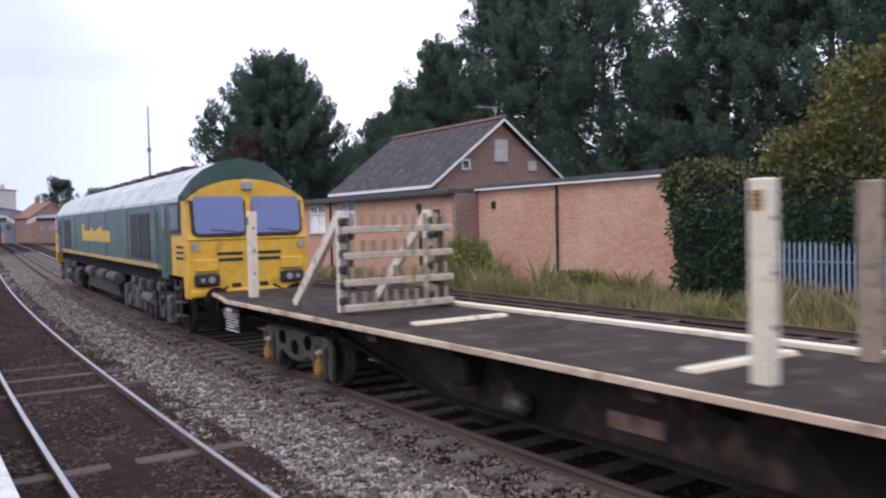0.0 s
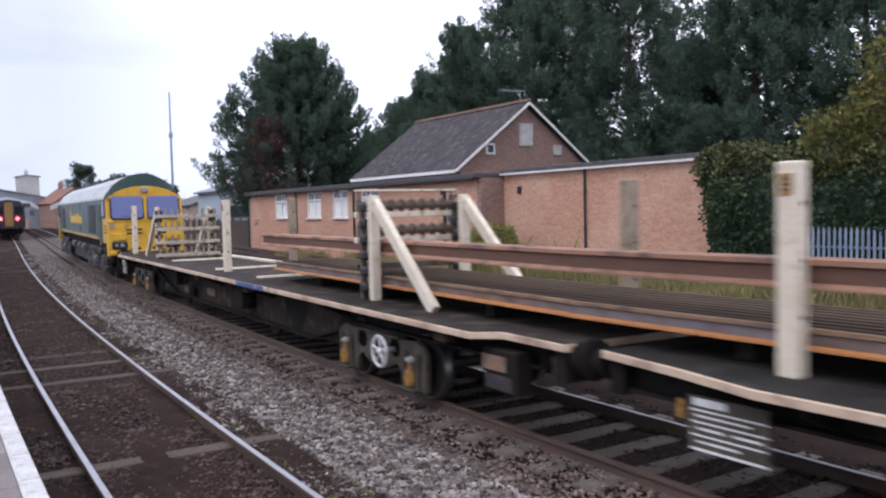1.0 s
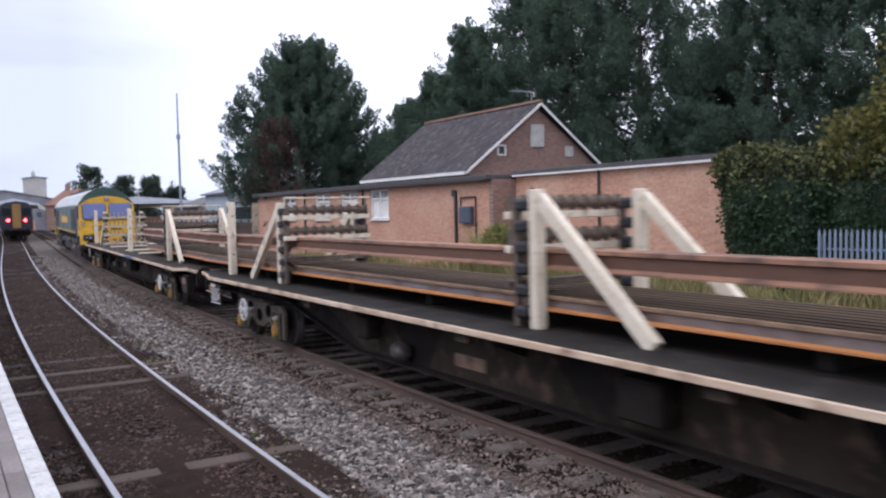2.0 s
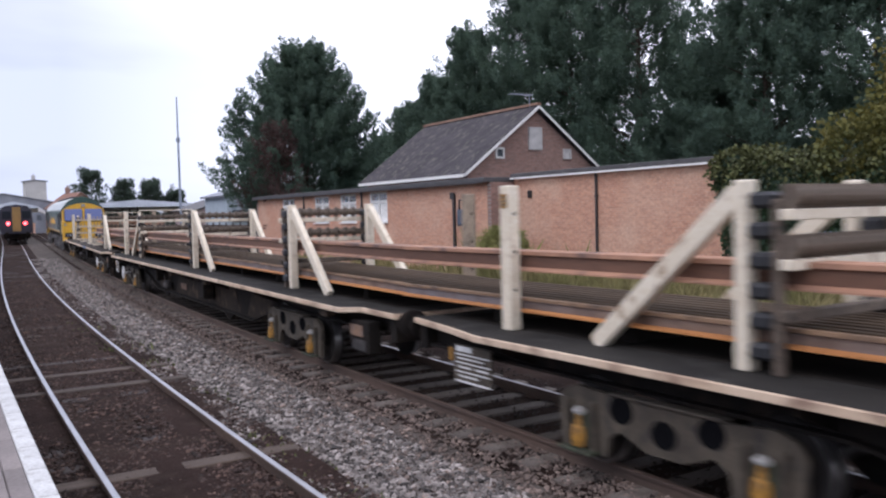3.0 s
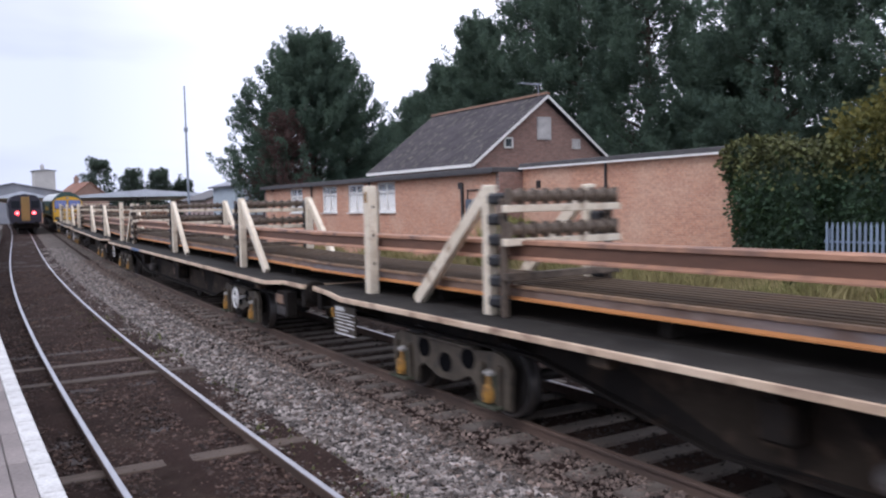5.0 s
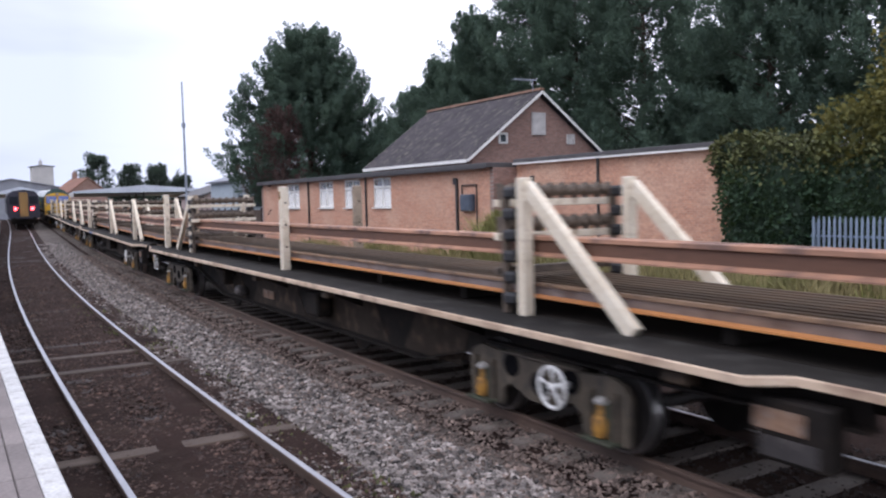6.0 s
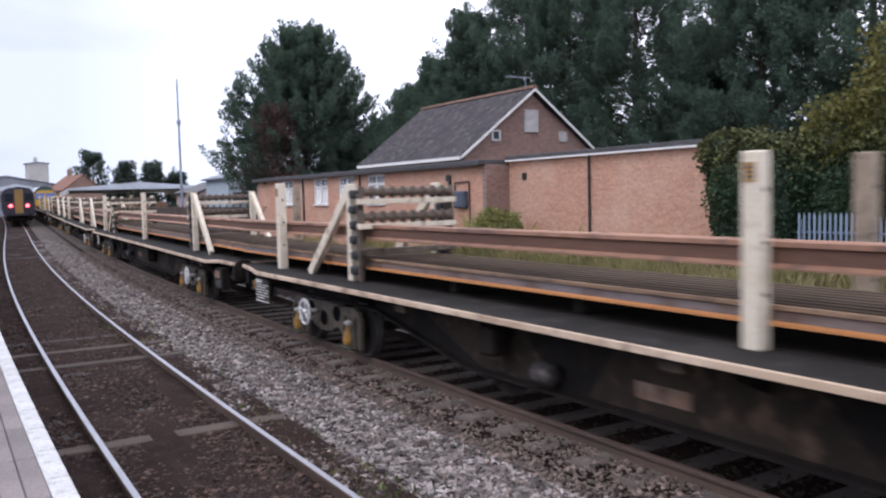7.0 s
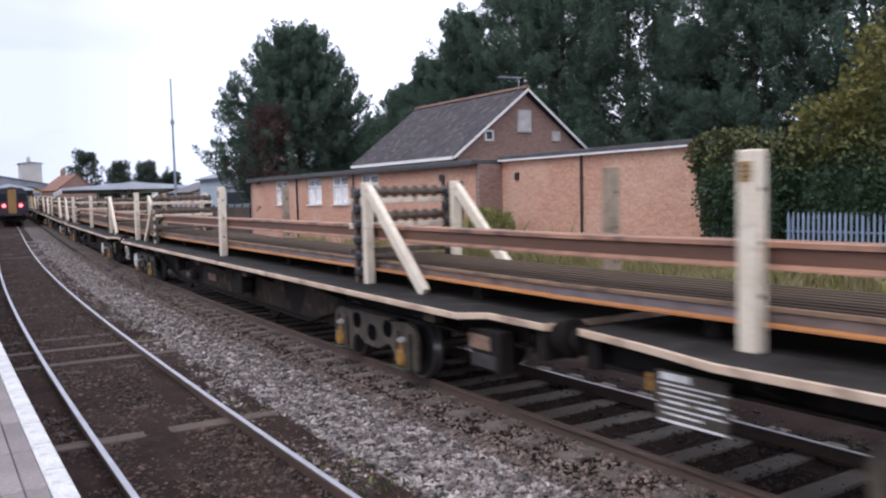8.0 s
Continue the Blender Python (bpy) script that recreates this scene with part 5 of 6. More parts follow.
def rail_load(idx, y0, y1, lead):
    """The rails that lie on one wagon: a full lower layer and two in the upper layer."""
    ld = thing("rail_load", "stack of long rusty new rails lying on the wagon", "rails", "rails on the train")
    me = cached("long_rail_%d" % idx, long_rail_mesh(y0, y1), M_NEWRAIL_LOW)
    me_up = cached("upper_rail_%d" % idx, long_rail_mesh(y0, y1 + lead), [M_NEWRAIL, M_WEB_SHADE])
    # web faces take the colour with the head's shade in it
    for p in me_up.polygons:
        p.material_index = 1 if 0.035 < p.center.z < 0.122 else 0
    near = cached("near_rail_%d" % idx, long_rail_mesh(y0, y1), [M_RAILHEAD_TAN, M_RAILWEB, M_NEWRAIL_EDGE])
    for p in near.polygons:
        p.material_index = 1 if 0.028 < p.center.z < 0.125 else 2 if p.center.z <= 0.028 else 0
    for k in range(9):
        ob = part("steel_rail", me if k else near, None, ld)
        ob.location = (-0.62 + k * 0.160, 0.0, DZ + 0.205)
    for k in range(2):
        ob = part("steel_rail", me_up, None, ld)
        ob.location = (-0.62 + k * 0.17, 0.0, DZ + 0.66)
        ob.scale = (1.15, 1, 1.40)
    # bearers between deck and rails, blackened to merge with the shade under the load
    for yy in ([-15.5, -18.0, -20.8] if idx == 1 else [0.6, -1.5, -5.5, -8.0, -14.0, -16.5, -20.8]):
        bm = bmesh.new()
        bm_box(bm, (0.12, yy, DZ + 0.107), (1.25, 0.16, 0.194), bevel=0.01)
        part("bearer", cached("bearer_%.1f" % yy, lambda: bm, M_UNDERLOAD), None, ld)
    bm = bmesh.new()
    bm_box(bm, (-0.697, (y0 + y1) / 2, DZ + 0.213), (0.008, y1 - y0 - 0.02, 0.018))
    part("rusty_foot", bm, M_NEWRAIL_EDGE, ld, "bright orange rust along the rail foot")
    bm = bmesh.new()
    bm_box(bm, (-0.703, (y0 + y1 + lead) / 2, DZ + 0.668), (0.006, y1 + lead - y0 - 0.02, 0.015))
    part("rusty_foot", bm, M_NEWRAIL_EDGE, ld, "bright orange rust along the rail foot")
    return ld


# ------------------------------------------------------------------ locomotive
def round_rect(w, h, r):
    """The outline of a rectangle with round corners."""
    pts = []
    for k, (sx, sz) in enumerate(((1, 1), (-1, 1), (-1, -1), (1, -1))):
        for q in range(5):
            a = radians(90 * k + 22.5 * q)
            pts.append((sx * (w / 2 - r) + r * math.cos(a), sz * (h / 2 - r) + r * math.sin(a)))
    return pts


def loco():
    """A six-axle freight diesel, seen from its rear cab: origin at the cab face, body along +y."""
    lo = thing("diesel_locomotive", "green and yellow six-axle freight diesel locomotive", "locomotive")
    W, L = 1.32, 24.2
    side = ((-W, 1.50), (W, 1.50), (W, 3.02), (-W, 3.02))
    bm = bmesh.new()
    bm_prism(bm, side, "y", 2.35, L - 2.35)
    part("body", bm, M_GREEN, lo, "dark green painted body side")
    bm = bmesh.new()
    bm_prism(bm, ((-W, 3.024), (W, 3.024), (W - 0.01, 3.10), (1.0, 3.56), (0.55, 3.84), (0, 3.92), (-0.55, 3.84), (-1.0, 3.56), (-W + 0.01, 3.10)), "y", 1.2, L - 1.2)
    rf = part("roof", bm, M_LOCOROOF, lo, "pale grey sheeted roof")
    for k in range(9):
        ob = part("roof_hatch", cached("roof_hatch", lambda: bm_box(bmesh.new(), (0, 0, 3.93), (1.0, 1.2, 0.12), bevel=0.03), M_GRILLE), None, rf, "dark roof hatch")
        ob.location = (0, 4.2 + k * 1.9, 0)
    # cab: yellow, screens raked back
    for far in (0, 1):
        cab = new("cab")
        cab.empty_display_size = 0.2
        cab.parent = lo
        cab.matrix_basis = pose(0, 0, 0) if not far else pose(0, L, 0, 0, 0, 180)
        tagged(cab, "yellow cab with two raked windscreens")
        bm = bmesh.new()
        bm_prism(bm, ((0.0, 0.98), (0.3, 0.98), (0.36, 1.42), (2.35, 1.42), (2.35, 3.02), (0.17, 3.02), (0.05, 2.32), (0.0, 2.20)), "x", -W, W)
        part("cab_shell", bm, M_YELLOW, cab)
        arc = [(W * 1.005, 3.02), (W * 0.99, 3.14), (1.04, 3.50), (0.80, 3.70), (0.45, 3.88), (0, 3.97), (-0.45, 3.88), (-0.80, 3.70), (-1.04, 3.50), (-W * 0.99, 3.14), (-W * 1.005, 3.02)]
        low = [(x * 0.965, 3.02 + (z - 3.02) * 0.50) for x, z in arc]
        # the brow slopes from the roof's rim down to the yellow band over the screens
        bm = bmesh.new()
        hi = [bm.verts.new((x, 0.52, z)) for x, z in arc]
        lo_ring = [bm.verts.new((x, 0.10, z + 0.015)) for x, z in low]
        back = [bm.verts.new((x, 0.66, z)) for x, z in arc]
        for p, q in ((hi, lo_ring), (back, hi)):
            for k in range(len(arc) - 1):
                bm.faces.new((p[k], p[k + 1], q[k + 1], q[k]))
        bm.faces.new(lo_ring)
        bm.faces.new(back[::-1])
        bm.faces.new((hi[0], lo_ring[0], lo_ring[-1], hi[-1]))
        bm.faces.new((back[0], hi[0], hi[-1], back[-1]))
        bmesh.ops.recalc_face_normals(bm, faces=bm.faces)
        part("cab_roof", bm, M_DARKGREEN, cab, "dark green brow over the windscreens")
        bm = bmesh.new()
        bm_prism(bm, [(x, z - 0.006) for x, z in arc], "y", 0.66, 1.25)
        part("roof_end", bm, M_LOCOROOF, cab, "pale grey roof end")
        bm = bmesh.new()
        bm_prism(bm, low, "y", 0.085, 0.3)
        part("roof_front", bm, M_YELLOW, cab)
        for s in (-1, 1):
            rake = math.atan2(0.12, 0.70)
            m = Matrix.Translation((s * 0.622, 0.090, 2.76)) @ Matrix.Rotation(-rake, 4, "X")
            bm = bmesh.new()
            bm_prism(bm, round_rect(1.16, 1.00, 0.14), "y", -0.05, 0.06)
            fr = part("windscreen", bm, M_BLACK, cab, "bluish windscreen in a black seal")
            fr.matrix_basis = m
            bm = bmesh.new()
            bm_prism(bm, round_rect(1.06, 0.90, 0.11), "y", -0.064, -0.044)
            part("glass", bm, M_SCREEN, fr)
            bm = bmesh.new()
            bm_beam(bm, (0.45, -0.078, -0.44), (-0.2, -0.078, -0.36), 0.012, 0.012, (0, 1, 0))
            part("wiper", bm, M_BLACK, fr)
            # light clusters low on the face
            bm = bmesh.new()
            bm_box(bm, (s * 0.93, -0.04, 1.36), (0.52, 0.14, 0.27), bevel=0.04)
            cl = part("headlight_box", bm, M_BLACK, cab, "black headlight housing")
            bm = bmesh.new()
            bm_rod(bm, (s * 0.85, -0.10, 1.36), (s * 0.85, -0.125, 1.36), 0.07, 14)
            bm_rod(bm, (s * 1.04, -0.10, 1.36), (s * 1.04, -0.12, 1.36), 0.05, 12)
            part("lamp", bm, M_LAMP, cl)
            bm = bmesh.new()
            bm_box(bm, (s * (W + 0.001), 1.24, 2.66), (0.024, 1.62, 0.72))
            bm_box(bm, (s * (W + 0.001), 1.72, 1.86), (0.024, 0.70, 0.88))
            part("side_panel", bm, M_GREEN, cab, "green painted cab side panel")
            # cab side window and door handrail
            bm = bmesh.new()
            bm_box(bm, (s * W, 0.92, 2.68), (0.06, 0.84, 0.66), bevel=0.02)
            sw = part("side_window", bm, M_BLACK, cab)
            bm = bmesh.new()
            bm_box(bm, (s * (W + 0.031), 0.92, 2.68), (0.012, 0.72, 0.54))
            part("glass", bm, M_CABGLASS, sw)
            bm = bmesh.new()
            bm_box(bm, (s * W, 2.06, 2.17), (0.03, 0.62, 1.72), bevel=0.01)
            dr = part("cab_door", bm, M_GREEN, cab, "green cab side door with dark window")
            bm = bmesh.new()
            bm_box(bm, (s * (W + 0.014), 2.06, 2.60), (0.016, 0.42, 0.70))
            part("glass", bm, M_CABGLASS, dr)
            for yy in (1.66, 2.46):
                bm = bmesh.new()
                bm_rod(bm, (s * (W + 0.05), yy, 1.45), (s * (W + 0.05), yy, 2.85), 0.014, 6)
                part("handrail", bm, M_GREYBOX, cab)
            bm = bmesh.new()
            for k in range(3):
                bm_box(bm, (s * (W + 0.006), 0.62, 2.05 - k * 0.12), (0.008, 0.62, 0.05))
            part("writing_bar", bm, M_DARKGREEN, cab, "dark green bars")
            # bars beside the centre post and lower ribs
            bm = bmesh.new()
            for k in range(2):
                bm_box(bm, (s * 0.42, -0.006, 1.90 - k * 0.13), (0.55, 0.02, 0.06))
            part("writing_bar", bm, M_DARKGREEN, cab, "dark green bars")
            bm = bmesh.new()
            bm_box(bm, (s * 0.93, -0.02, 1.66), (0.50, 0.06, 0.26), bevel=0.02)
            part("front_fitting", bm, M_YELLOW, cab)
            bm = bmesh.new()
            bm_rod(bm, (s * 1.16, -0.005, 2.06), (s * 1.16, -0.05, 2.06), 0.085, 14)
            part("marker_lamp", bm, M_LAMP, cab, "round pale marker lamp")
            bm = bmesh.new()
            bm_box(bm, (s * 0.30, -0.01, 1.22), (0.20, 0.03, 0.09), bevel=0.01)
            bm_rod(bm, (s * 0.5, -0.05, 1.20), (s * 0.7, -0.07, 1.08), 0.03, 6)
            part("hose_socket", bm, M_BLACK, cab, "black sockets low on the nose")
            bm = bmesh.new()
            bm_rod(bm, (s * 0.87, -0.5, 1.0), (s * 0.87, 0.05, 1.0), 0.12, 14)
            bm_rod(bm, (s * 0.87, -0.55, 1.0), (s * 0.87, -0.5, 1.0), 0.24, 18)
            part("buffer", bm, M_FRAME, cab)
        bm = bmesh.new()
        bm_box(bm, (0, 0.09, 3.34), (0.24, 0.14, 0.20), bevel=0.03)
        tl = part("top_lamp", bm, M_LAMP, cab, "pale top marker lamp")
        bm = bmesh.new()
        bm_rod(bm, (0, -0.005, 3.34), (0, 0.025, 3.34), 0.085, 14)
        part("lens", bm, M_LAMP, tl)
        bm = bmesh.new()
        bm_box(bm, (0, 0.06, 2.58), (0.11, 0.14, 0.9), bevel=0.01)
        bm_box(bm, (0, -0.02, 1.08), (2.5, 0.12, 0.14), bevel=0.02)
        bm_box(bm, (0, 0.0, 2.21), (2.60, 0.06, 0.05), bevel=0.02)
        part("lower_front", bm, M_YELLOW, cab)
        bm = bmesh.new()
        bm_prism(bm, ((-1.1, 0.93), (1.1, 0.93), (0.7, 0.28), (-0.7, 0.28)), "y", 0.0, 0.06)
        part("snow_plough", bm, M_FRAME, cab, "black snow plough")
        bm = bmesh.new()
        for s in (-1, 1):
            for k in range(3):
                bm_rod(bm, (s * (0.25 + 0.14 * k), -0.04, 1.05), (s * (0.3 + 0.14 * k), -0.12, 0.75), 0.03, 6)
        bm_rod(bm, (0, -0.4, 0.95), (0, 0.0, 0.95), 0.07, 8)
        part("hose", bm, M_BLACK, cab, "black brake hoses and coupling hook")
    # body side fittings
    for s in (-1, 1):
        bm = bmesh.new()
        bm_box(bm, (s * (W + 0.002), L / 2, 1.56), (0.02, L - 4.75, 0.11))
        part("stripe", bm, M_SILL, lo, "ochre stripe along the sill")
        for y, wd in ((4.4, 2.4), (19.4, 2.2)):
            bm = bmesh.new()
            bm_box(bm, (s * (W + 0.004), y + 0.4, 2.27), (0.03, wd, 1.15), bevel=0.01)
            gr = part("side_grille", bm, M_GRILLE, lo, "dark louvred grille")
            bm = bmesh.new()
            for k in range(9):
                bm_box(bm, (s * (W + 0.022), y + 0.4, 1.80 + k * 0.12), (0.02, wd - 0.1, 0.03))
            part("louvre", bm, M_BLACK, gr)
            part("grille_post", bm_box(bmesh.new(), (s * (W + 0.026), y + 0.4, 2.27), (0.03, 0.09, 1.15)), M_GREEN, gr)
        bm = bmesh.new()
        for k in range(12):
            hgt = (0.34, 0.36, 0.34, 0.48, 0.44, 0.36, 0.34, 0.46, 0.34, 0.36, 0.34, 0.60)[k if s < 0 else 11 - k]
            bm_box(bm, (s * (W + 0.004), 9.6 + k * 0.50, 2.22 + (hgt - 0.34) / 2), (0.012, 0.36 + 0.04 * (k % 2), hgt), bevel=0.004)
        part("lettering_bar", bm, M_LOGO, lo, "yellow lettering blocks")
        for k in range(6):
            bm = bmesh.new()
            bm_box(bm, (s * (W + 0.003), 2.9 + k * 3.6, 2.2), (0.012, 0.03, 1.5))
            part("panel_seam", bm, M_DARKGREEN, lo)
    # underframe, tank, bogies
    bm = bmesh.new()
    bm_box(bm, (0, L / 2, 1.30), (2.2, L - 1.0, 0.36))
    part("underframe", bm, M_FRAME, lo)
    bm = bmesh.new()
    bm_prism(bm, ((-1.2, 0.95), (1.2, 0.95), (1.15, 0.42), (0.9, 0.25), (-0.9, 0.25), (-1.15, 0.42)), "y", 9.0, 15.2)
    part("fuel_tank", bm, M_LOCOGEAR, lo, "grimy fuel tank")
    for y in (4.4, L - 4.4):
        bg = new("bogie")
        bg.empty_display_size = 0.2
        bg.parent = lo
        bg.location = (0, y, 0)
        tagged(bg, "grimy three-axle locomotive bogie")
        for s in (-1, 1):
            bm = bmesh.new()
            bm_prism(bm, ((-2.75, 0.62), (-2.75, 0.95), (-1.5, 1.0), (-0.5, 0.84), (0.5, 0.84), (1.5, 1.0), (2.75, 0.95), (2.75, 0.62)), "x", s * 1.14 - 0.06, s * 1.14 + 0.06)
            for yy in (-2.05, 0, 2.05):
                bm_box(bm, (s * 1.18, yy, 0.53), (0.2, 0.42, 0.42), bevel=0.05)
                bm_rod(bm, (s * 1.22, yy - 0.42, 0.35), (s * 1.22, yy - 0.42, 0.85), 0.09, 10)
                bm_rod(bm, (s * 1.22, yy + 0.42, 0.35), (s * 1.22, yy + 0.42, 0.85), 0.09, 10)
            bm_rod(bm, (s * 1.26, -1.0, 0.95), (s * 1.26, -1.0, 0.3), 0.06, 8)
            part("sideframe", bm, M_LOCOGEAR, bg)
            for yy, ww, zz, hh in ((-2.62, 0.34, 0.62, 0.62), (-1.55, 0.30, 1.08, 0.22), (-0.45, 0.26, 1.05, 0.26), (0.55, 0.34, 1.06, 0.24), (1.6, 0.28, 1.08, 0.22), (2.62, 0.34, 0.60, 0.66)):
                bm = bmesh.new()
                bm_box(bm, (s * 1.25, yy, zz), (0.16, ww, hh), bevel=0.03)
                bm_rod(bm, (s * 1.31, yy - ww * 0.3, zz - hh * 0.4), (s * 1.31, yy + ww * 0.3, zz + hh * 0.3), 0.035, 6)
                part("sand_box", bm, M_GREYBOX, bg, "grimy grey sand box")
            for yy in (-2.05, 0.0, 2.05):
                bm = bmesh.new()
                bm_rod(bm, (s * 1.27, yy, 0.53), (s * 1.33, yy, 0.53), 0.15, 14)
                part("axlebox_cover", bm, M_GREYBOX, bg, "round grey axlebox cover")
            bm = bmesh.new()
            bm_rod(bm, (s * 1.28, -1.05, 0.72), (s * 1.28, 0.2, 0.72), 0.13, 12)
            bm_box(bm, (s * 1.24, 1.05, 0.62), (0.16, 0.5, 0.55), bevel=0.04)
            part("brake_cylinder", bm, M_GREYBOX, bg, "pale grey brake cylinders and sand box")
        for yy in (-2.05, 0, 2.05):
            ws = part("wheelset", cached("loco_wheelset", lambda: make_wheelset(0.53), [M_WHEEL, M_TREAD]), None, bg)
            ws.location = (0, yy, 0.53)
            WHEELS.append((ws, yy, 0.53, 0.53))
    for s in (-1, 1):
        for yy in (8.9, 10.9, 13.6):
            part("air_tank", bm_rod(bmesh.new(), (s * 1.18, yy, 0.98), (s * 1.18, yy + 1.3, 0.98), 0.17, 14), M_GREYBOX, lo, "pale cylindrical air tank")
        for yy in (0.95, 2.45):
            bm = bmesh.new()
            for k in range(3):
                bm_box(bm, (s * 1.24, yy, 0.55 + k * 0.3), (0.20, 0.46, 0.03))
            for q in (-0.23, 0.23):
                bm_box(bm, (s * 1.30, yy + q, 0.92), (0.03, 0.03, 0.82))
            part("footsteps", bm, M_GREYBOX, lo, "grey cab footsteps")
    return lo


def dmu(y):
    """The standing passenger unit on the near line, seen from its tail."""
    for k in range(2):
        c = thing("railcar", "dark railcar with ochre end door and red tail lamps" if k == 0 else "dark blue diesel railcar coupled ahead", "railcar", "standing passenger train",
                  at=along(XA + 0.5, y + k * 20.6, 0))
        bm = bmesh.new()
        bm_prism(bm, ((-1.36, 1.0), (1.36, 1.0), (1.38, 2.2), (1.30, 3.2), (0.95, 3.62), (0.0, 3.78), (-0.95, 3.62), (-1.30, 3.2), (-1.38, 2.2)), "y", 0.0, 20.0)
        part("body", bm, M_EMU, c)
        bm = bmesh.new()
        bm_box(bm, (0, 10, 0.75), (2.3, 19, 0.5))
        part("underframe", bm, M_FRAME, c)
        bm = bmesh.new()
        bm_box(bm, (0, -0.03, 2.35), (0.72, 0.1, 2.3), bevel=0.02)
        part("gangway_door", bm, M_DOOR, c, "dull ochre end door")
        for s in (-1, 1):
            bm = bmesh.new()
            bm_box(bm, (s * 0.85, -0.02, 2.75), (0.72, 0.06, 0.75), bevel=0.02)
            part("end_window", bm, M_CABGLASS, c)
            bm = bmesh.new()
            bm_box(bm, (s * 0.85, -0.03, 1.75), (0.85, 0.06, 0.7), bevel=0.02)
            part("end_panel", bm, M_EMU, c)
            bm = bmesh.new()
            bm_rod(bm, (s * 0.72, -0.06, 1.95), (s * 0.72, -0.16, 1.95), 0.15, 14)
            part("tail_lamp", bm, M_TAIL if k == 0 else M_LAMP, c, "glowing red tail lamp" if k == 0 else "")
            bm = bmesh.new()
            bm_rod(bm, (s * 0.87, -0.5, 1.0), (s * 0.87, 0, 1.0), 0.16, 12)
            part("buffer", bm, M_FRAME, c)
            for q in range(7):
                bm = bmesh.new()
                bm_box(bm, (s * 1.36, 2.2 + q * 2.6, 2.55), (0.05, 1.5, 0.8))
                part("side_window", bm, M_CABGLASS, c)
        for yy in (2.8, 17.2):
            for q in (-1.3, 1.3):
                ws = part("wheelset", cached("wheelset", make_wheelset, [M_WHEEL, M_TREAD]), None, c)
                ws.location = (0, yy + q, 0.42)


# ------------------------------------------------------------------ the place
ground_sheet()
ribbon("trackbed_near", 0.5, 3.45, -0.118, -15, 130, 1.0, M_BED, "dark oily dirt and ballast of the near track", "trackbed", rough=0.05, cols=14)
ribbon("trackbed_middle", 3.45, 4.9, -0.15, -15, 130, 1.0, M_BEDGREY, "grey and brown ballast between the tracks", "trackbed", rough=0.04)
ribbon("trackbed_far", 4.9, 9.2, -0.15, -15, 130, 1.0, M_BED, "brown ballast of the far track", "trackbed", rough=0.02)
ribbon("trackbed_shoulder", 9.2, 13.5, -0.16, -15, 130, 1.0, M_BEDGREY, "ballast shoulder falling to the rough ground", "trackbed", z1=-0.41, rough=0.03)
track("near_track", XA, "timber", (M_RAIL_TOP, M_RAIL_TOP), -15, 128, "near track with dark timber sleepers and bright rails", -0.265, 0.70)
track("far_track", XB, "concrete", (M_RAIL_DULL, M_RAIL_TOP), -15, 128, "far track with weathered concrete sleepers", -0.30, 0.65)
ribbon("siding_bed", 13.5, 17.6, -0.20, -15, 90, 1.5, M_BED, "dark ballast of the overgrown siding", "trackbed", rough=0.03)
track("siding_track", 15.7, "timber", (M_RAIL_DULL, M_RAIL_DULL), -10, 90, "rusty siding track with dark sleepers", -0.33, 0.75)
platform()
stones("ballast_stones", 34000, 2.98, 4.6, 3.5, 60, -0.145, 0.040, [M_STONE_A], "loose grey ballast stones", 1, 1.9)
stones("ballast_stones_oily", 9000, 5.25, 8.0, 2.5, 45, -0.15, 0.030, [M_STONE_C], "very dark ballast stones between the far rails", 9, 1.6)
stones("ballast_stones_brown", 20000, 3.75, 5.6, 2.5, 45, -0.145, 0.030, [M_STONE_B], "brown stained ballast stones around the sleepers", 2, 1.7)
stones("ballast_stones_dark", 30000, 0.75, 3.5, 4.0, 40, -0.128, 0.028, [M_STONE_D], "dark dirty ballast of the near track", 3, 1.8)
stones("ballast_stones_shoulder", 9000, 8.4, 12.5, 3.0, 40, -0.19, 0.034, [M_STONE_A], "grey ballast stones beyond the far track", 5, 1.4)

long_building()
gable_house()
palisade()
mast(21.4, 80.0)
dmu(88.0)

# plants
ROW = ((41.5, 75, 10.6, 4.8), (41, 69, 13.4, 5.2), (40.5, 63, 15.4, 5.2), (40, 57, 18.4, 5.2), (41, 51, 22.0, 6.0), (40, 45, 21.4, 6.0), (40.5, 39, 21.6, 5.8), (41, 33.8, 12.6, 4.4), (39.5, 28.6, 20.0, 5.4), (40.5, 23.0, 20.2, 5.6),
       (39.5, 17.0, 19.6, 5.5))
for i, (x, y, h, r) in enumerate(ROW):
    conifer("conifer", x, y, h, r + 0.7, 20 + i, "tall dark green cypress in a dense row behind the building", base=0.8, n_clumps=400, per=205, top_pow=0.62, shoots=120)
conifer("conifer", 24.9, 58.0, 15.5, 6.4, 77, "broad dark green cypress standing alone with ragged spiky top", base=2.2, n_clumps=700, per=230, group="", size=0.27, top_pow=0.60, scale=0.95, skirt=0.70, shoots=260)
conifer("copper_tree", 21.4, 54.6, 9.4, 2.9, 78, "reddish brown tree against the dark cypress", M_COPPER, 1.6, 90, 90, group="", size=0.26, top_pow=0.5, scale=0.8, shoots=20)
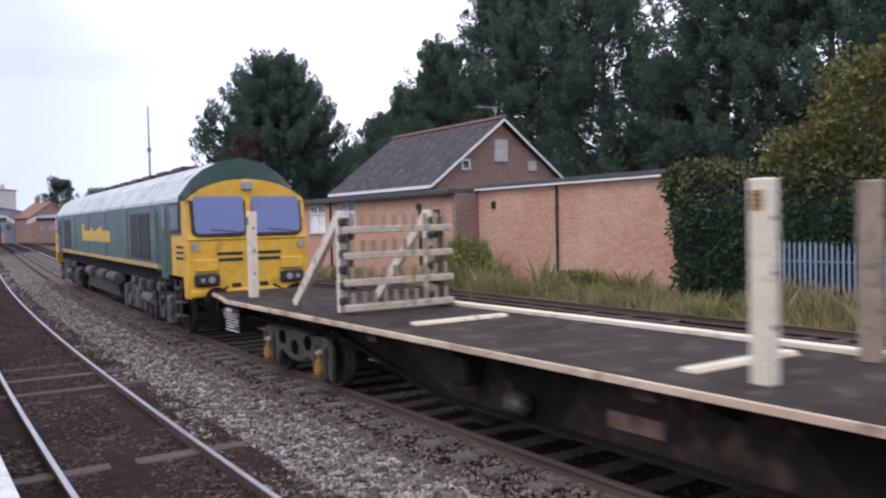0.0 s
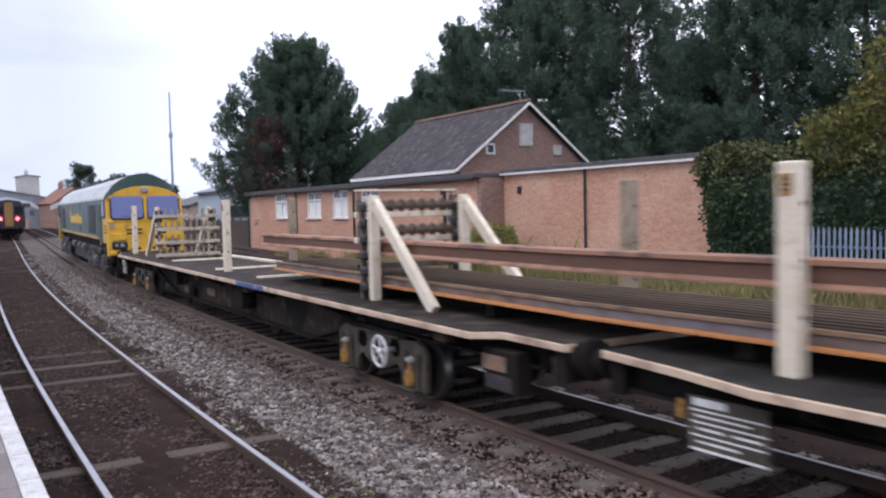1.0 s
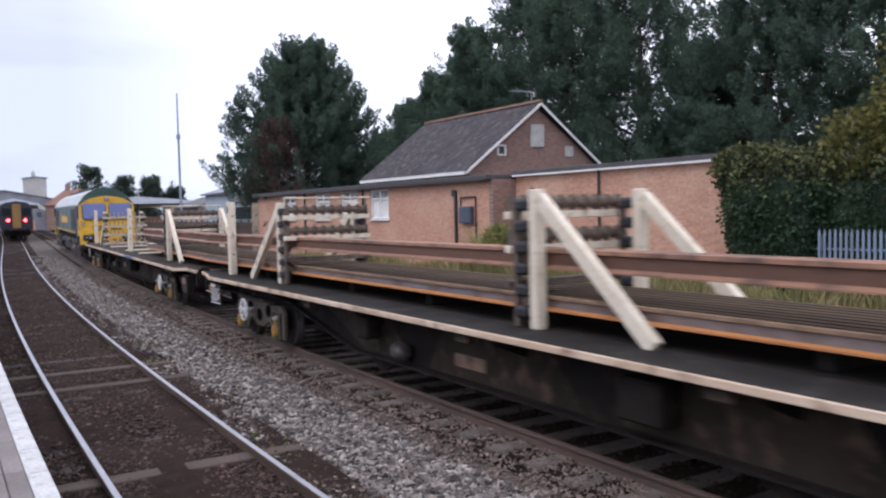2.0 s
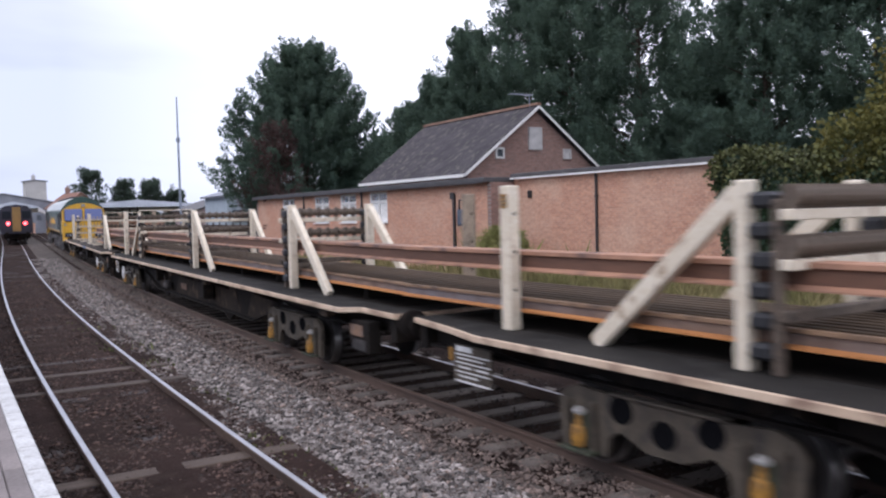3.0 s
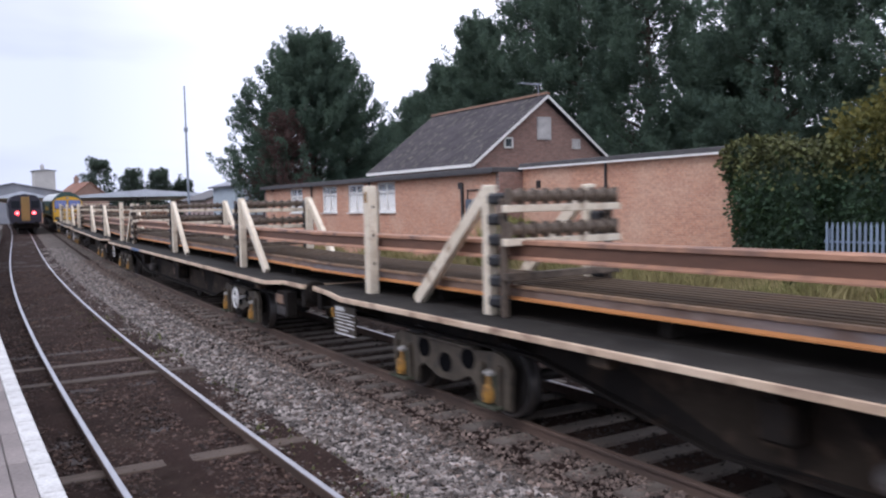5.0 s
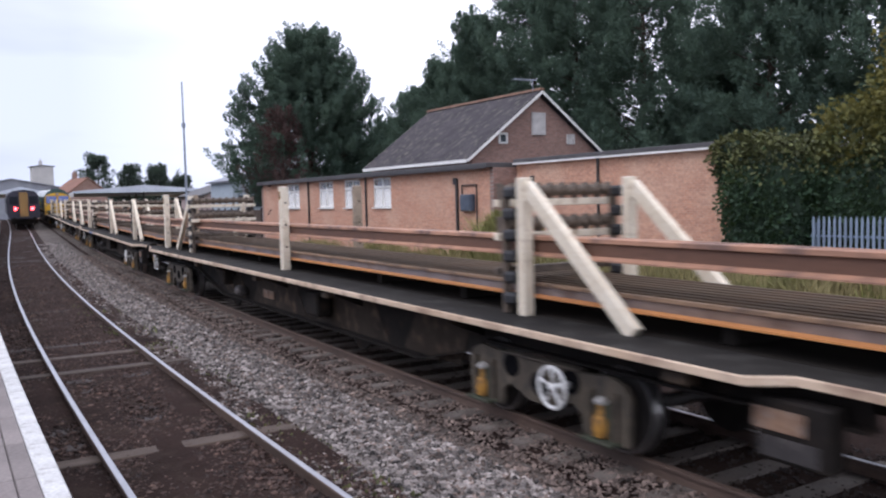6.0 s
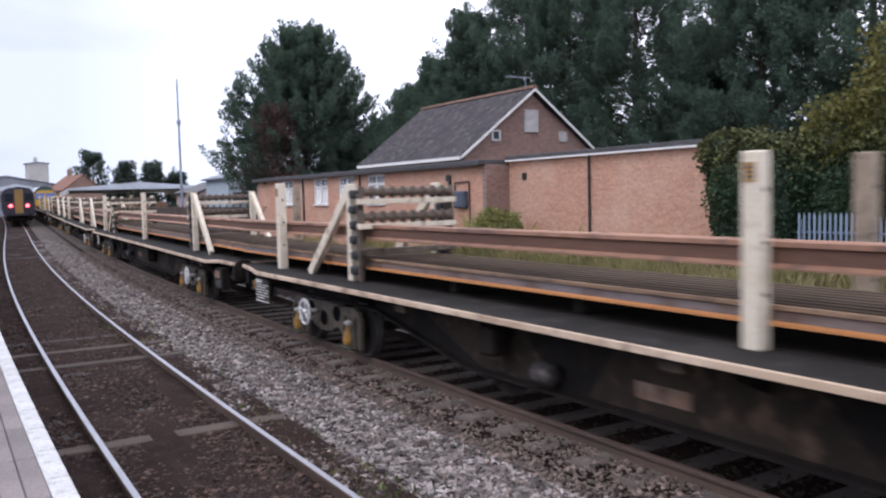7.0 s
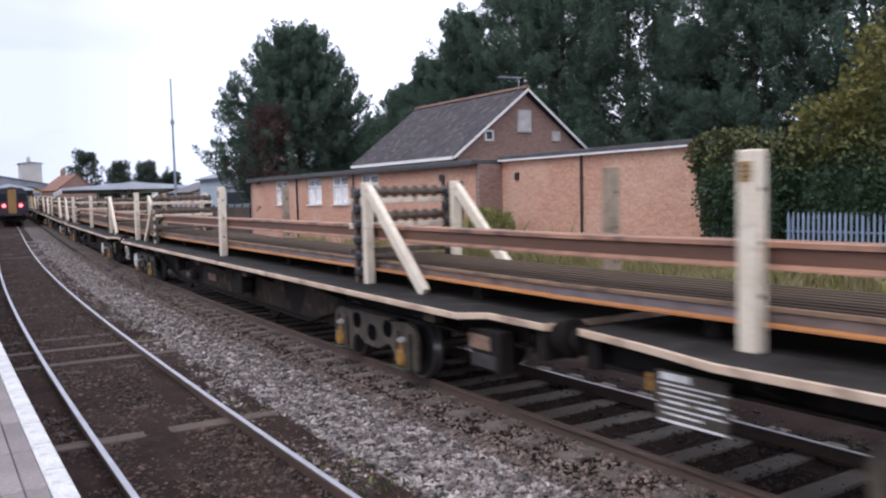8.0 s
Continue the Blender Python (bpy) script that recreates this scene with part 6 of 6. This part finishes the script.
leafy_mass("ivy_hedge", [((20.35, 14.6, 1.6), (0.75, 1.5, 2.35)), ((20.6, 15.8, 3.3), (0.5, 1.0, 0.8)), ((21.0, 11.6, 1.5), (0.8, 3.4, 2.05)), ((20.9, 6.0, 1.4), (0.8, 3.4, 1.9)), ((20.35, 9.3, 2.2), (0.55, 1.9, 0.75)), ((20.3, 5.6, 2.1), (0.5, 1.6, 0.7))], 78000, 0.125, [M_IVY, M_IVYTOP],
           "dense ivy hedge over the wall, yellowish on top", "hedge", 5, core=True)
leafy_mass("autumn_bush", [((21.6, 12.6, 3.2), (1.0, 1.4, 1.5)), ((22.4, 10.8, 4.0), (1.5, 1.8, 2.8)), ((23.9, 8.4, 4.8), (1.8, 2.4, 3.6)), ((22.6, 6.0, 4.0), (1.4, 2.0, 2.6))], 46000, 0.15, M_AUTUMN,
           "bush with yellowing autumn leaves above the hedge", "bush", 6)
leafy_mass("shrub", [((19.1, 25.6, 0.6), (0.65, 1.1, 1.15)), ((19.2, 24.2, 0.1), (0.5, 0.8, 0.6))], 10000, 0.20, M_BUSH, "yellow-green shrub against the brick wall", "bush", 8, wide=0.20)
leafy_mass("shrub", [((20.1, 20.4, 0.0), (0.45, 1.1, 0.5))], 6000, 0.20, M_BUSH, "low yellow-green shrub among dry grass at the wall", "bush", 15, wide=0.18)
grass("tall_weeds", 2600, 18.5, 19.6, 24.0, 27.0, GZ, 2.3, M_BUSH, "tall feathery yellow-green weeds at the brick wall", 41)
grass("tall_weeds", 2000, 19.6, 20.7, 18.6, 22.0, GZ, 1.6, M_BUSH, "tall feathery yellow-green weeds at the brick wall", 42)
grass("tall_weeds", 3200, 18.4, 19.7, 3.0, 11.0, GZ, 1.5, M_BUSH, "tall feathery yellow-green weeds before the palisade", 43)
grass("tall_grass", 16000, 17.6, 20.8, 12.0, 27.0, GZ, 1.0, M_GRASS, "tall dry grass and weeds along the brick wall", 11)
grass("fence_grass", 9000, 17.5, 19.8, 3.0, 13.0, GZ, 1.05, M_GRASS, "dry grass bank before the palisade", 14)
grass("wall_grass", 9000, 17.4, 19.7, 27.0, 46.0, GZ, 0.9, M_GRASS, "dry grass along the foot of the building", 12)
grass("rough_grass", 6000, 17.0, 19.6, 4.0, 34.0, GZ, 0.5, M_GRASS, "thin rough grass beside the line", 13)

for i, (y0, n, seed) in enumerate(((4.0, 260, 31), (11.0, 350, 32), (17.0, 350, 33))):
    grass("track_weeds", n, 3.05, 3.6 + 0.2 * i, y0, y0 + 6.0, -0.13, 0.10, M_IVYTOP, "small green weeds in the ballast", seed)
board_fence(18.6, 55.5, 96.0)

# the distance
canopy(26.6, 132, 17, 40, 4.7, "pale station canopy with brick building", -6)
canopy(14.5, 150, 6, 46, 5.0, "pale grey station canopy over the platform", -8)
canopy(37.0, 116, 11, 22, 4.0, "low pale sheeted shed roof", -4)
far_house("house_far", 28.2, 190, 8, 9, 6.0, 3.0, "far house with red tiled roof and chimney", M_BRICK_X, M_REDROOF, 12, True)
far_house("house_far", 25.6, 232, 4.8, 6, 13.4, 0.3, "far tall pale house", M_RENDERED, M_GREYROOF, 0, True)
far_house("house_far", 16.5, 205, 26, 20, 6.6, 2.6, "far grey-roofed station building", M_GREYROOF, M_GREYROOF, -5)
far_house("house_far", 26.6, 80, 3.6, 7, 5.0, 0.5, "low grey-blue house beyond the brick building", M_PALEBLUE, M_GREYROOF, 0)
far_house("house_far", 30.6, 99, 7.0, 10, 3.9, 1.2, "low pinkish building with dark roof beside the yard", M_PINKWALL, M_FASCIA, 0)
for i, (x, y, h, r) in enumerate(((33.3, 198, 14.6, 5.4), (40.4, 198, 12.2, 3.9), (46.3, 198, 12.2, 3.8), (51.6, 198, 9.6, 2.7))):
    conifer("tree_far", x, y, h, r, 120 + i, "far dark green tree behind the roofs", M_FARTREE, 1.0, 110, 70, group="far trees", size=0.5, top_pow=0.45, scale=1.3, shoots=10)

# train
W_SPEC = ((1, "post", False, True, -14.1), (2, "frame", True, False, 0), (3, "frame", False, True, -7.0), (4, "post", False, True, 0), (5, "post", True, False, 0), (6, "post", True, False, 0))
SLACK = (0.0, 0.0, 0.0, 0.12, 0.0, 0.0)
wagons, loads = [], []
for i, m, hf, hr, bl in W_SPEC:
    wagons.append(wagon(i, m, hf, hr, bl, i == 1))
    loads.append(rail_load(i, 2.53 - PITCH_W, 2.53 if i > 1 else -13.6, 0.0 if i > 1 else 0.7))
engine = loco()


def rigid(s, front, back):
    """The pose of a vehicle whose origin is at s along the line and whose bogies stand at those offsets."""
    a, b = s + front, s + back
    xa, xb = bend(a), bend(b)
    slope = (xa - xb) / (a - b)
    climb = (lift(a) - lift(b)) / (a - b)
    return pose(XB + xa - slope * front, s, lift(a) - climb * front, math.degrees(math.atan(climb)), 0, -math.degrees(math.atan(slope)))


def run(t):
    """How far the train has come: its speed varies a little as it pulls."""
    return S0 + SPEED * t + 0.000606 * t ** 5 - 0.010543 * t ** 4 + 0.062199 * t ** 3 - 0.178640 * t ** 2 + 0.374735 * t


def motions():
    steps = [k * 0.2 for k in range(41)]
    for k, (w, ld) in enumerate(zip(wagons, loads)):
        rows = [(t, rigid(run(t) + PITCH_W * (1 - k) + SLACK[k], -2.4, -18.8)) for t in steps]
        walk(w, rows)
        walk(ld, rows)
    walk(engine, [(t, rigid(run(t) + PITCH_W + 2.3, 19.8, 4.4)) for t in steps])
    for ws, y, z, r in WHEELS:
        walk(ws, [(k / 30, pose(0, y, z, -math.degrees((run(k / 30) - S0) / r))) for k in range(241)])


motions()
